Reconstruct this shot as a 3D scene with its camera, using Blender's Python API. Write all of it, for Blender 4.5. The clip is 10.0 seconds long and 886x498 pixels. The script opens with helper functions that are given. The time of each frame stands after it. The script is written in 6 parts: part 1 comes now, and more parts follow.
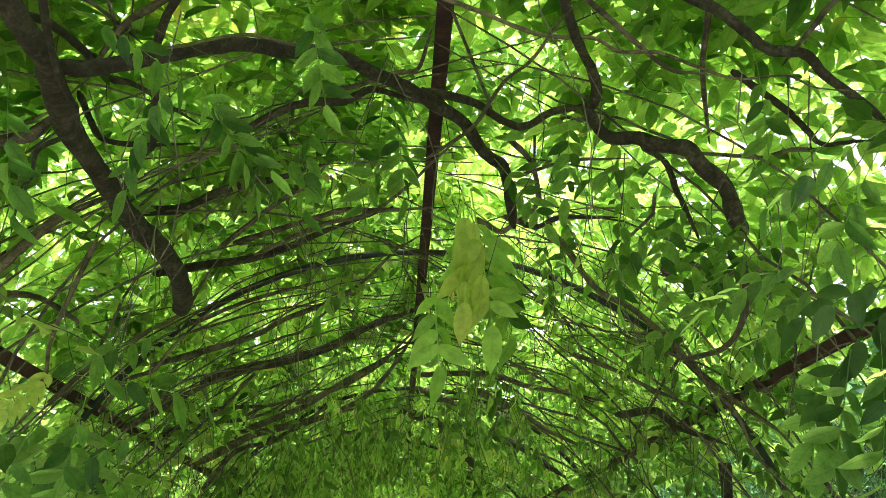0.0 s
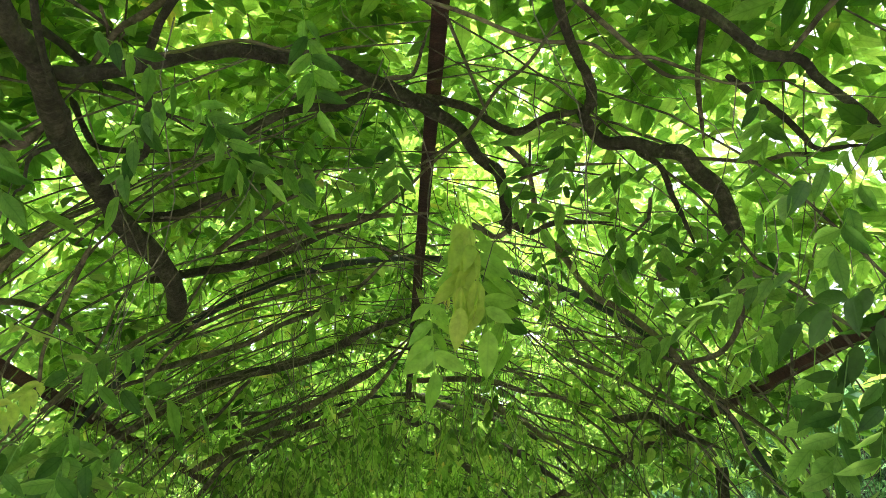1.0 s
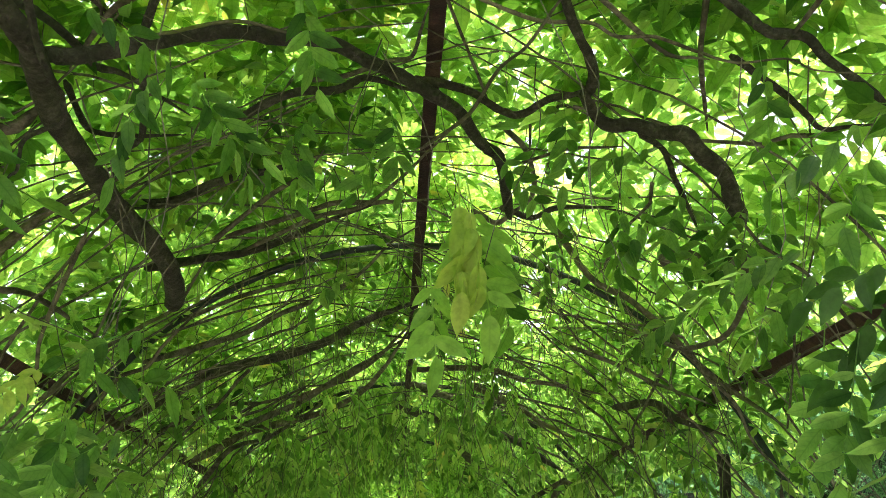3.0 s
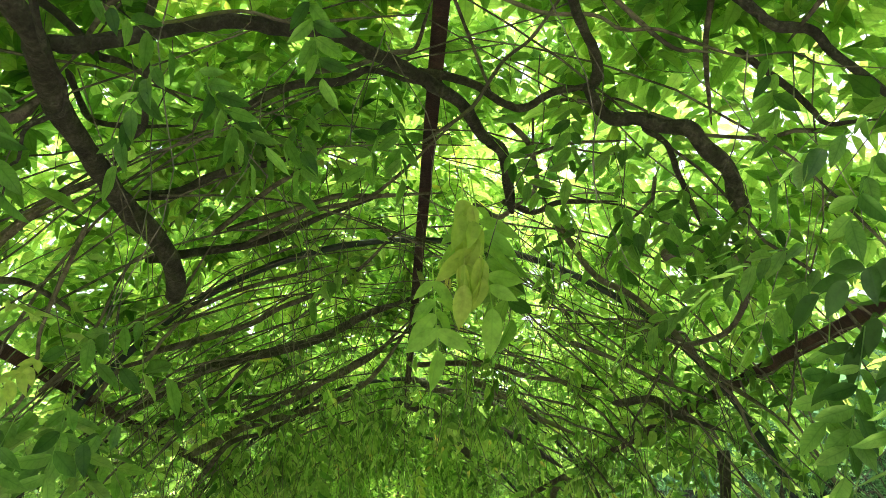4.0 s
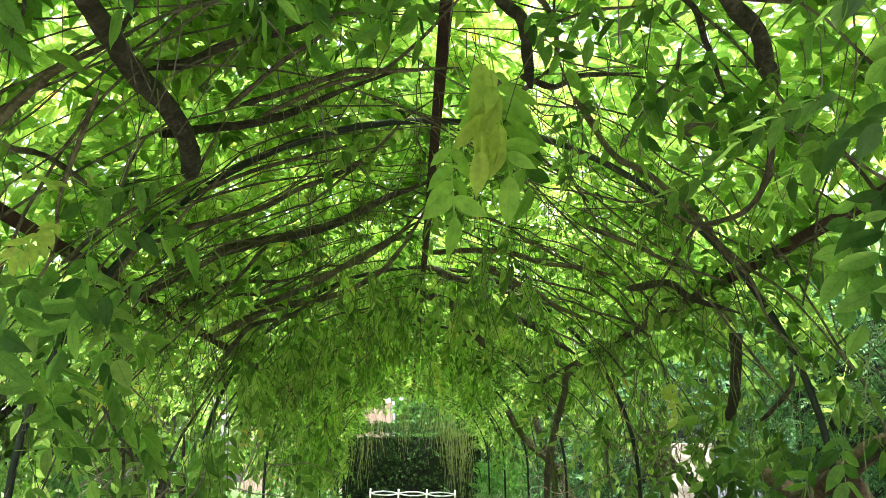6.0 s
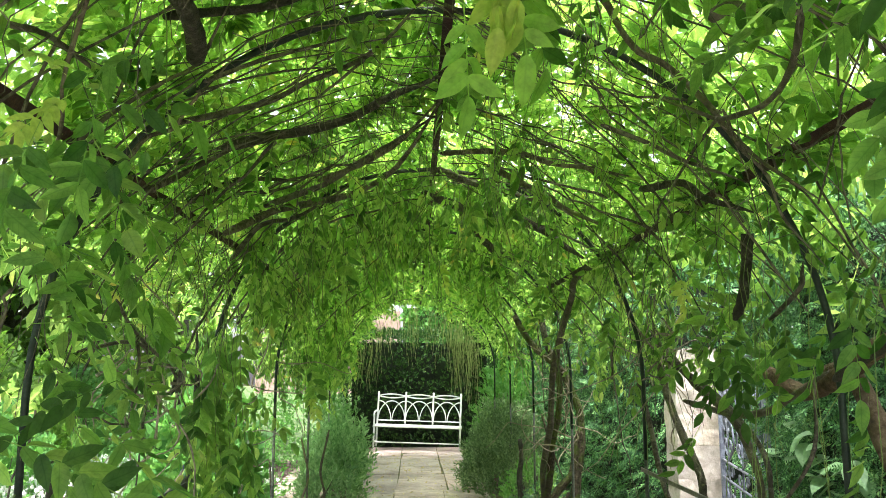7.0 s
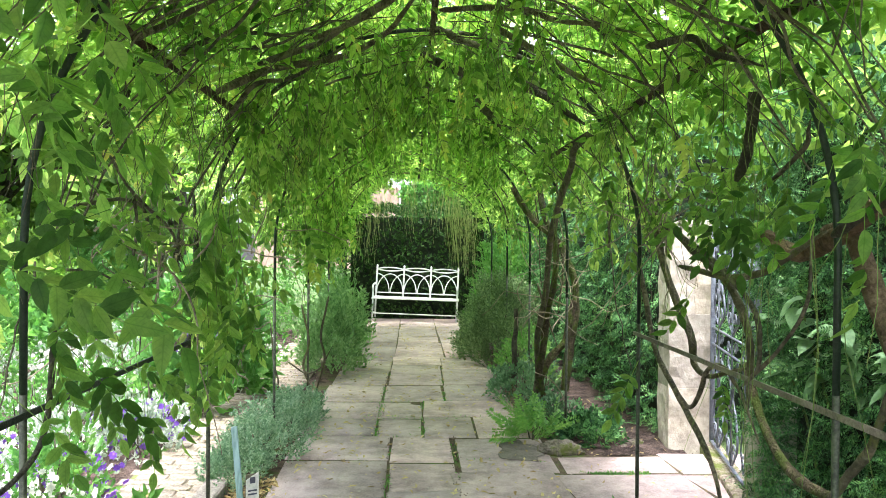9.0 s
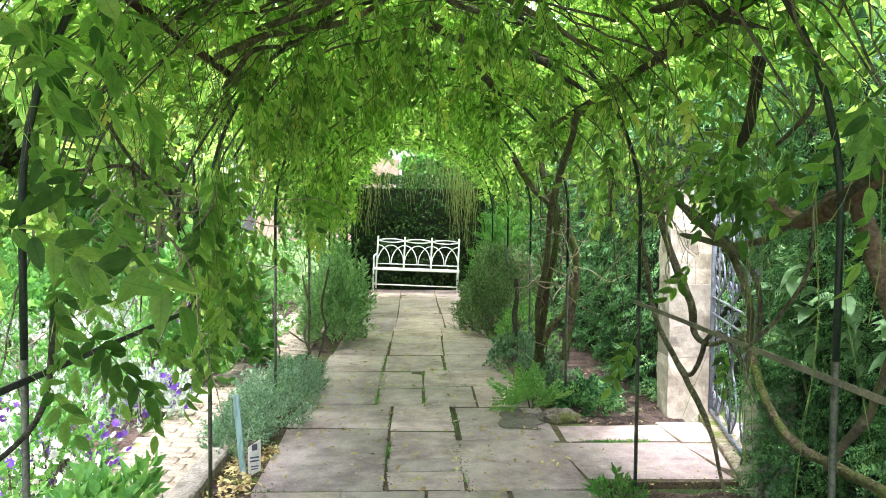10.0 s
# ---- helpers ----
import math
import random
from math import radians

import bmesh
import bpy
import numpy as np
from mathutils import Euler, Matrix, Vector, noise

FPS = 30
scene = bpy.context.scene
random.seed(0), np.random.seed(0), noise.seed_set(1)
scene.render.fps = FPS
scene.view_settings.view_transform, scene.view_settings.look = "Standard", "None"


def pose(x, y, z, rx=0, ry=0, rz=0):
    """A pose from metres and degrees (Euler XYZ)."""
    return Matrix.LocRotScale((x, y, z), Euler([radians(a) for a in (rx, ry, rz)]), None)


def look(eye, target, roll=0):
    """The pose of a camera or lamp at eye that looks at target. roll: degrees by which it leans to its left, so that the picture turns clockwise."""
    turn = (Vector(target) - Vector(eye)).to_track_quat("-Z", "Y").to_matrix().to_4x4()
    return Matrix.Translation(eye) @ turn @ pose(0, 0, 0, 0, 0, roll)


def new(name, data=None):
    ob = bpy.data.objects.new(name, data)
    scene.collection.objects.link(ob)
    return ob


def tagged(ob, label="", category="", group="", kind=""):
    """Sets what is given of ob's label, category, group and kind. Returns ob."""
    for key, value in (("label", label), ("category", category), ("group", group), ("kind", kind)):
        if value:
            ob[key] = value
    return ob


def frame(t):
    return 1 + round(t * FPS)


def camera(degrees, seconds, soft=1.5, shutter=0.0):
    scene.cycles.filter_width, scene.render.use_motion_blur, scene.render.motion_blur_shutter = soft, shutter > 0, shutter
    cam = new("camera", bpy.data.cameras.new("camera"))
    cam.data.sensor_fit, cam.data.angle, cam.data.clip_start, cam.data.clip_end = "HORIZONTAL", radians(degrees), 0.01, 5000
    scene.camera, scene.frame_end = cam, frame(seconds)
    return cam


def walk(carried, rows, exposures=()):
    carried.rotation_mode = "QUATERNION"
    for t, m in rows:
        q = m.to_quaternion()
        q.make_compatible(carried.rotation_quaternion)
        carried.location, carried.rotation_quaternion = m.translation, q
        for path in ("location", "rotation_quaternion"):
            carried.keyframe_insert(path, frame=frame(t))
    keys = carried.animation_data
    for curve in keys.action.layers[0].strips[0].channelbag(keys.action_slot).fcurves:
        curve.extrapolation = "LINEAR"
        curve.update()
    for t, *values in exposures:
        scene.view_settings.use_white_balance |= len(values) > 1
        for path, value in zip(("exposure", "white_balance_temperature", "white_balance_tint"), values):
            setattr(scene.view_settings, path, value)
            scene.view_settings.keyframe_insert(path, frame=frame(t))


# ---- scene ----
cam = camera(60.0, 10.0, soft=0.78)
METRES, EYE, TILT, LEAN, TURN = 0.235, 1.672, 23.2, 0.9, -3.25
EYE_X = -0.06
ROWS = [
    (0.0, 0.0, 0.0, 0.0, 0.0, 0.0, -0.0),
    (0.5, 0.0085, 0.0004, 0.0093, -0.3, 0.22, 0.02),
    (1.0, 0.0032, 0.021, 0.0066, -0.31, 0.37, 0.2),
    (1.5, 0.0032, 0.0444, -0.0083, -0.29, 0.38, 0.41),
    (2.0, 0.0, 0.0753, -0.0286, -0.48, 0.07, 0.62),
    (2.5, -0.0079, 0.0847, -0.041, -0.46, -0.19, 0.67),
    (4.0, -0.032, 0.1058, -0.0724, -0.44, -0.53, 0.17),
    (4.5, -0.0381, 0.1212, -0.1085, -0.39, -1.5, 0.18),
    (5.0, -0.0431, 0.1213, -0.1551, -0.05, -3.14, 0.24),
    (5.5, -0.0308, 0.1313, -0.2085, 0.34, -5.16, 0.27),
    (7.0, -0.0715, 0.1893, -0.4981, 1.43, -14.69, -0.39),
    (7.5, -0.0639, 0.1983, -0.5782, 1.46, -17.38, -0.71),
    (8.0, -0.0659, 0.1944, -0.6578, 1.3, -20.07, -0.8),
    (8.5, -0.0706, 0.1994, -0.7324, 1.36, -22.05, -0.79),
    (9.0, -0.0727, 0.2061, -0.8021, 1.47, -23.75, -0.9),
    (9.5, -0.0664, 0.2016, -0.8546, 1.51, -24.88, -0.96),
    (10.0, -0.0642, 0.2124, -0.8881, 1.53, -25.83, -0.89),
]
EXPOSURES = [(0.0, 2.31, 6400, 16), (4.5, 2.31, 6400, 16), (7.0, 2.37, 6200, 17), (8.5, 2.43, 6050, 18), (10.0, 2.46, 6050, 18)]
walk(cam, [(t, pose(EYE_X, 0, EYE, TILT, LEAN, TURN) @ pose(METRES * x, METRES * y, METRES * z, 90 + pitch, roll, yaw)) for t, x, y, z, yaw, pitch, roll in ROWS], EXPOSURES)


# ---- light ----
SUN_ELEVATION, SUN_AZIMUTH = radians(77), radians(-165)
world = bpy.data.worlds.new("sky")
scene.world = world
world.use_nodes = True
sky = world.node_tree.nodes.new("ShaderNodeTexSky")
sky.sky_type, sky.sun_disc = "NISHITA", False
sky.sun_elevation, sky.sun_rotation = SUN_ELEVATION, SUN_AZIMUTH
sky.air_density, sky.dust_density, sky.ozone_density = 1.0, 4.0, 1.0
background = world.node_tree.nodes["Background"]
background.inputs["Strength"].default_value = 0.15
haze = world.node_tree.nodes.new("ShaderNodeHueSaturation")
haze.inputs["Saturation"].default_value = 0.35
world.node_tree.links.new(sky.outputs[0], haze.inputs["Color"])
world.node_tree.links.new(haze.outputs[0], background.inputs[0])

sun_lamp = bpy.data.lights.new("sun", "SUN")
sun_lamp.energy, sun_lamp.angle, sun_lamp.color = 3.6, radians(28), (1.0, 0.95, 0.87)
sun = new("sun", sun_lamp)
sun.matrix_world = look((0, 0, 0), (-math.sin(SUN_AZIMUTH) * math.cos(SUN_ELEVATION), -math.cos(SUN_AZIMUTH) * math.cos(SUN_ELEVATION), -math.sin(SUN_ELEVATION)))


# ---- materials ----
class Nodes:
    """A small builder for node materials."""

    def __init__(self, name):
        self.mat = bpy.data.materials.new(name)
        self.mat.use_nodes = True
        self.tree = self.mat.node_tree
        self.bsdf = self.tree.nodes["Principled BSDF"]
        self.out = self.tree.nodes["Material Output"]

    def add(self, kind, **values):
        node = self.tree.nodes.new(kind)
        for key, value in values.items():
            node.inputs[key].default_value = value
        return node

    def link(self, a, b):
        self.tree.links.new(a, b)

    def noise(self, scale, detail=4.0, rough=0.6, stretch=(1, 1, 1)):
        coords = self.add("ShaderNodeTexCoord")
        mapping = self.add("ShaderNodeMapping", Scale=stretch)
        node = self.add("ShaderNodeTexNoise", Scale=scale, Detail=detail, Roughness=rough)
        self.link(coords.outputs["Object"], mapping.inputs[0])
        self.link(mapping.outputs[0], node.inputs["Vector"])
        return node.outputs["Fac"]

    def spread(self, value, low=0.34, high=0.66):
        """Stretches a noise that keeps near its middle over the whole range."""
        node = self.add("ShaderNodeMapRange")
        node.inputs["From Min"].default_value, node.inputs["From Max"].default_value = low, high
        self.link(value, node.inputs["Value"])
        return node.outputs[0]

    def ramp(self, value, stops):
        node = self.tree.nodes.new("ShaderNodeValToRGB")
        ramp = node.color_ramp
        while len(ramp.elements) < len(stops):
            ramp.elements.new(0.5)
        for element, (place, colour) in zip(ramp.elements, stops):
            element.position, element.color = place, (*colour, 1)
        self.link(value, node.inputs[0])
        return node.outputs[0]

    def blend(self, factor, a, b, mode="MIX"):
        node = self.tree.nodes.new("ShaderNodeMix")
        node.data_type, node.blend_type = "RGBA", mode
        for value, slot in ((factor, 0), (a, 6), (b, 7)):
            if isinstance(value, (int, float)):
                node.inputs[slot].default_value = value
            elif isinstance(value, tuple):
                node.inputs[slot].default_value = (*value, 1)
            else:
                self.link(value, node.inputs[slot])
        return node.outputs[2]

    def bump(self, value, distance, strength=1.0):
        node = self.add("ShaderNodeBump", Distance=distance, Strength=strength)
        self.link(value, node.inputs["Height"])
        self.link(node.outputs[0], self.bsdf.inputs["Normal"])
        return node.outputs[0]

    def sums(self, operation, a, b):
        node = self.add("ShaderNodeMath")
        node.operation = operation
        for slot, value in enumerate((a, b)):
            if isinstance(value, (int, float)):
                node.inputs[slot].default_value = value
            else:
                self.link(value, node.inputs[slot])
        return node.outputs[0]

    def veins(self):
        """The midrib and side veins of a leaflet that carries its rib and along values; nothing on other leaves."""
        rib, along = self.add("ShaderNodeAttribute"), self.add("ShaderNodeAttribute")
        rib.attribute_name, along.attribute_name = "rib", "along"
        middle = self.spread(rib.outputs["Fac"], 0.86, 0.97)
        phase = self.sums("ADD", self.sums("MULTIPLY", along.outputs["Fac"], 50.0), self.sums("MULTIPLY", rib.outputs["Fac"], 9.0))
        side = self.spread(self.sums("SINE", phase, 0.0), 0.72, 1.0)
        side = self.sums("MULTIPLY", self.sums("MULTIPLY", side, 0.55), self.sums("GREATER_THAN", along.outputs["Fac"], 0.001))
        return self.sums("MAXIMUM", middle, side)

    def island(self):
        return self.tree.nodes.new("ShaderNodeNewGeometry").outputs["Random Per Island"]

    def piece(self):
        return self.tree.nodes.new("ShaderNodeObjectInfo").outputs["Random"]


def leaf_material(name, stops, through_stops, share=0.5, rough=0.42, patch=3.0, spec=0.2):
    """Thin leaf: a waxy skin that reflects, and light that shines through it."""
    n = Nodes(name)
    n.bsdf.inputs["Roughness"].default_value = rough
    n.bsdf.inputs["Specular IOR Level"].default_value = spec
    rnd = n.island()
    mixed = n.add("ShaderNodeMath")
    mixed.operation = "MULTIPLY_ADD"
    n.link(n.spread(n.noise(patch, 3), 0.3, 0.7), mixed.inputs[0])
    mixed.inputs[1].default_value = 0.5
    scaled = n.add("ShaderNodeMath")
    scaled.operation = "MULTIPLY_ADD"
    n.link(rnd, scaled.inputs[0])
    scaled.inputs[1].default_value, scaled.inputs[2].default_value = 0.62, -0.06
    n.link(scaled.outputs[0], mixed.inputs[2])
    mottle = n.ramp(n.noise(48, 3, 0.65), [(0.3, (0.72, 0.76, 0.72)), (0.5, (1, 1, 1)), (0.7, (1.22, 1.16, 1.1))])
    veins = n.veins()
    colour = n.blend(1.0, n.ramp(mixed.outputs[0], stops), mottle, "MULTIPLY")
    n.link(n.blend(veins, colour, n.blend(1.0, colour, (1.7, 1.5, 1.6), "MULTIPLY")), n.bsdf.inputs["Base Color"])
    n.bump(n.blend(0.5, n.noise(180, 2, 0.5), veins), 0.002, 0.4)
    trans = n.add("ShaderNodeBsdfTranslucent")
    glow = n.blend(1.0, n.ramp(mixed.outputs[0], through_stops), mottle, "MULTIPLY")
    n.link(n.blend(veins, glow, n.blend(1.0, glow, (0.72, 0.78, 0.7), "MULTIPLY")), trans.inputs["Color"])
    mix = n.add("ShaderNodeMixShader", Fac=share)
    n.link(n.bsdf.outputs[0], mix.inputs[1])
    n.link(trans.outputs[0], mix.inputs[2])
    n.link(mix.outputs[0], n.out.inputs[0])
    return n.mat


WISTERIA_LEAF = leaf_material("wisteria_leaf",
    [(0.0, (0.007, 0.024, 0.007)), (0.35, (0.02, 0.055, 0.017)), (0.65, (0.048, 0.105, 0.032)), (0.9, (0.1, 0.165, 0.05)), (0.97, (0.42, 0.35, 0.09))],
    [(0.0, (0.06, 0.165, 0.036)), (0.35, (0.25, 0.47, 0.088)), (0.65, (0.54, 0.79, 0.165)), (0.9, (0.74, 0.9, 0.24)), (0.97, (0.9, 0.78, 0.2))], 0.68, 0.36)
# brighter copy of the wisteria leaf, with light from behind painted in
BACKLIT_LEAF = leaf_material("backlit_leaf",
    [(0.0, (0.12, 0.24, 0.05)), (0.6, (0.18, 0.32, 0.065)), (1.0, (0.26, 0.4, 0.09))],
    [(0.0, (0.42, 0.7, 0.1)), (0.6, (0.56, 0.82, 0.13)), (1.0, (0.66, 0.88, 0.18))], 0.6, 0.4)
YELLOW_LEAF = leaf_material("yellowing_leaf",
    [(0.0, (0.24, 0.34, 0.06)), (0.6, (0.34, 0.42, 0.09)), (1.0, (0.5, 0.48, 0.17))],
    [(0.0, (0.45, 0.66, 0.08)), (0.6, (0.6, 0.76, 0.13)), (1.0, (0.75, 0.78, 0.2))], 0.55)
# darkened wisteria leaf: the shade on some near leaves is in its colour
SHADED_LEAF = leaf_material("shaded_leaf",
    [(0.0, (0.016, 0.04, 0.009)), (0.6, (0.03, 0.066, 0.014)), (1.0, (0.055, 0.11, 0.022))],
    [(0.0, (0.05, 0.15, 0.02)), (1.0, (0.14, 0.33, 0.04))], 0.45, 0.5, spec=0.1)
TREE_LEAF = leaf_material("tree_leaf",
    [(0.0, (0.04, 0.09, 0.02)), (0.6, (0.07, 0.14, 0.03)), (1.0, (0.12, 0.2, 0.04))],
    [(0.0, (0.10, 0.28, 0.02)), (0.6, (0.2, 0.42, 0.04)), (1.0, (0.3, 0.5, 0.06))], 0.4, 0.5)
HEDGE_LEAF = leaf_material("hedge_leaf",
    [(0.0, (0.016, 0.042, 0.014)), (0.6, (0.046, 0.105, 0.034)), (1.0, (0.13, 0.22, 0.07))],
    [(0.0, (0.04, 0.1, 0.02)), (1.0, (0.1, 0.22, 0.04))], 0.2, 0.25)
YEW_LEAF = leaf_material("yew_needle",
    [(0.0, (0.008, 0.03, 0.014)), (0.4, (0.036, 0.115, 0.045)), (0.75, (0.15, 0.35, 0.12)), (1.0, (0.36, 0.58, 0.2))],
    [(0.0, (0.05, 0.14, 0.04)), (1.0, (0.18, 0.4, 0.11))], 0.22, 0.6)
SHRUB_LEAF = leaf_material("grey_green_leaf",
    [(0.0, (0.06, 0.15, 0.05)), (0.5, (0.2, 0.37, 0.14)), (1.0, (0.42, 0.6, 0.3))],
    [(0.0, (0.1, 0.24, 0.06)), (1.0, (0.3, 0.5, 0.16))], 0.3, 0.55)
SILVER_LEAF = leaf_material("silver_leaf",
    [(0.0, (0.06, 0.13, 0.08)), (0.5, (0.17, 0.29, 0.18)), (1.0, (0.4, 0.52, 0.36))],
    [(0.0, (0.12, 0.26, 0.1)), (1.0, (0.3, 0.48, 0.22))], 0.3, 0.6)
SILVER_DARK = leaf_material("blue_green_leaf",
    [(0.0, (0.06, 0.14, 0.075)), (0.5, (0.13, 0.25, 0.13)), (1.0, (0.27, 0.4, 0.24))],
    [(0.0, (0.06, 0.16, 0.05)), (1.0, (0.15, 0.3, 0.12))], 0.25, 0.5)
SILVER_BRIGHT = leaf_material("white_felt_leaf",
    [(0.0, (0.2, 0.29, 0.2)), (0.6, (0.36, 0.44, 0.35)), (1.0, (0.55, 0.6, 0.53))],
    [(0.0, (0.3, 0.38, 0.28)), (1.0, (0.45, 0.5, 0.4))], 0.25, 0.7)
OLIVE_LEAF = leaf_material("olive_leaf",
    [(0.0, (0.05, 0.11, 0.045)), (0.5, (0.15, 0.26, 0.11)), (1.0, (0.4, 0.54, 0.28))],
    [(0.0, (0.08, 0.12, 0.03)), (1.0, (0.2, 0.26, 0.08))], 0.25, 0.6)
DRY_LEAF = leaf_material("dry_leaf",
    [(0.0, (0.2, 0.13, 0.06)), (0.5, (0.45, 0.36, 0.17)), (1.0, (0.66, 0.58, 0.3))],
    [(0.0, (0.2, 0.12, 0.04)), (1.0, (0.45, 0.35, 0.12))], 0.2, 0.7)
FRESH_LEAF = leaf_material("fresh_leaf",
    [(0.0, (0.045, 0.14, 0.035)), (0.6, (0.09, 0.23, 0.06)), (1.0, (0.2, 0.36, 0.1))],
    [(0.0, (0.1, 0.34, 0.04)), (1.0, (0.3, 0.58, 0.12))], 0.4, 0.5)
PALE_GLOSS = leaf_material("pale_glossy_leaf",
    [(0.0, (0.16, 0.32, 0.16)), (0.6, (0.3, 0.48, 0.28)), (1.0, (0.5, 0.64, 0.46))],
    [(0.0, (0.2, 0.42, 0.08)), (1.0, (0.4, 0.62, 0.18))], 0.35, 0.3)
FERN_LEAF = leaf_material("pale_fern_leaf",
    [(0.0, (0.08, 0.22, 0.06)), (0.6, (0.16, 0.34, 0.1)), (1.0, (0.27, 0.46, 0.15))],
    [(0.0, (0.18, 0.45, 0.06)), (1.0, (0.4, 0.65, 0.14))], 0.4, 0.5)
WHITE_PETAL = leaf_material("white_petal", [(0, (0.7, 0.72, 0.66)), (1, (0.82, 0.83, 0.78))], [(0, (0.6, 0.62, 0.55)), (1, (0.7, 0.7, 0.64))], 0.3, 0.6)
PURPLE_PETAL = leaf_material("purple_petal", [(0, (0.12, 0.05, 0.35)), (1, (0.25, 0.12, 0.55))], [(0, (0.2, 0.08, 0.5)), (1, (0.35, 0.18, 0.65))], 0.3, 0.6)


def surface(name, stops, scale, rough=0.8, bump=0.004, fine=60.0, stretch=(1, 1, 1), metal=0.0, moss=None, contrast=1.0):
    n = Nodes(name)
    n.bsdf.inputs["Metallic"].default_value = metal
    n.bsdf.inputs["Roughness"].default_value = rough
    n.bsdf.inputs["Specular IOR Level"].default_value = 0.3
    large = n.noise(scale, 5, 0.65, stretch)
    small = n.noise(fine, 4, 0.7, stretch)
    both = n.spread(n.blend(0.45, large, small), 0.5 - 0.14 / contrast, 0.5 + 0.14 / contrast)
    colour = n.ramp(both, stops)
    tint = n.piece()
    colour = n.blend(1.0, colour, n.ramp(tint, [(0.0, (0.82, 0.82, 0.84)), (0.5, (1, 1, 1)), (1.0, (1.1, 1.06, 1.0))]), "MULTIPLY")
    if moss:
        patches = n.ramp(n.noise(moss[1], 5, 0.7), [(moss[2], (0, 0, 0)), (min(0.99, moss[2] + 0.13), (1, 1, 1))])
        colour = n.blend(patches, colour, moss[0])
    n.link(colour, n.bsdf.inputs["Base Color"])
    n.bump(both, bump)
    return n.mat


BARK = surface("bark", [(0.1, (0.019, 0.019, 0.012)), (0.5, (0.043, 0.041, 0.027)), (0.9, (0.108, 0.103, 0.072))], 22, 0.8, 0.012, 110, (1, 1, 1), 0.0, ((0.085, 0.09, 0.03), 5, 0.6), 0.8)
PALE_BARK = surface("mossy_bark", [(0.1, (0.038, 0.036, 0.022)), (0.5, (0.086, 0.079, 0.05)), (0.9, (0.18, 0.166, 0.112))], 14, 0.85, 0.01, 60, (1, 1, 1), 0.0, ((0.1, 0.125, 0.025), 6, 0.54), 0.75)
MOSSY_TRUNK = surface("mossy_trunk", [(0.1, (0.035, 0.03, 0.016)), (0.5, (0.08, 0.066, 0.038)), (0.9, (0.17, 0.145, 0.09))], 14, 0.9, 0.02, 60, (1, 1, 1), 0.0, ((0.085, 0.12, 0.022), 9, 0.46))
DRY_TWIG = surface("dry_twig", [(0.2, (0.14, 0.115, 0.08)), (0.8, (0.36, 0.31, 0.22))], 14, 0.85, 0.002)
BROWN_BARK = surface("brown_bark", [(0.1, (0.05, 0.034, 0.02)), (0.5, (0.12, 0.084, 0.05)), (0.9, (0.22, 0.165, 0.105))], 12, 0.85, 0.014, 70, (1, 1, 1), 0.0, ((0.1, 0.1, 0.035), 6, 0.62), 0.8)
TWIG = surface("twig", [(0.3, (0.042, 0.038, 0.025)), (0.7, (0.13, 0.118, 0.082))], 14, 0.8, 0.003)
STEM = surface("green_stem", [(0.3, (0.07, 0.13, 0.03)), (0.7, (0.14, 0.2, 0.05))], 14, 0.6, 0.002)
PALE_RUNNER = surface("pale_runner", [(0.1, (0.28, 0.32, 0.12)), (0.9, (0.46, 0.48, 0.22))], 14, 0.7, 0.002)
GREEN_IRON = surface("green_painted_iron", [(0.2, (0.006, 0.014, 0.009)), (0.8, (0.016, 0.03, 0.02))], 10, 0.45, 0.001, 80, (1, 1, 1), 0.0, ((0.04, 0.05, 0.028), 8, 0.64))
RUST_IRON = surface("rusty_iron", [(0.1, (0.016, 0.01, 0.008)), (0.6, (0.036, 0.02, 0.014)), (0.95, (0.07, 0.038, 0.025))], 12, 0.75, 0.002, 90)
LEG_IRON = surface("dark_worn_iron", [(0.2, (0.03, 0.036, 0.026)), (0.8, (0.085, 0.095, 0.07))], 10, 0.5, 0.001, 80, (1, 1, 1), 0.0, ((0.09, 0.11, 0.06), 7, 0.57))
GREY_IRON = surface("weathered_iron", [(0.2, (0.1, 0.09, 0.075)), (0.8, (0.21, 0.19, 0.16))], 9, 0.6, 0.002, 90)
GATE_IRON = surface("blue_grey_iron", [(0.3, (0.075, 0.088, 0.115)), (0.7, (0.15, 0.172, 0.21))], 14, 0.45, 0.001, 90)
WHITE_PAINT = surface("white_paint", [(0.2, (0.5, 0.52, 0.52)), (0.6, (0.68, 0.69, 0.69))], 8, 0.45, 0.001, 60)
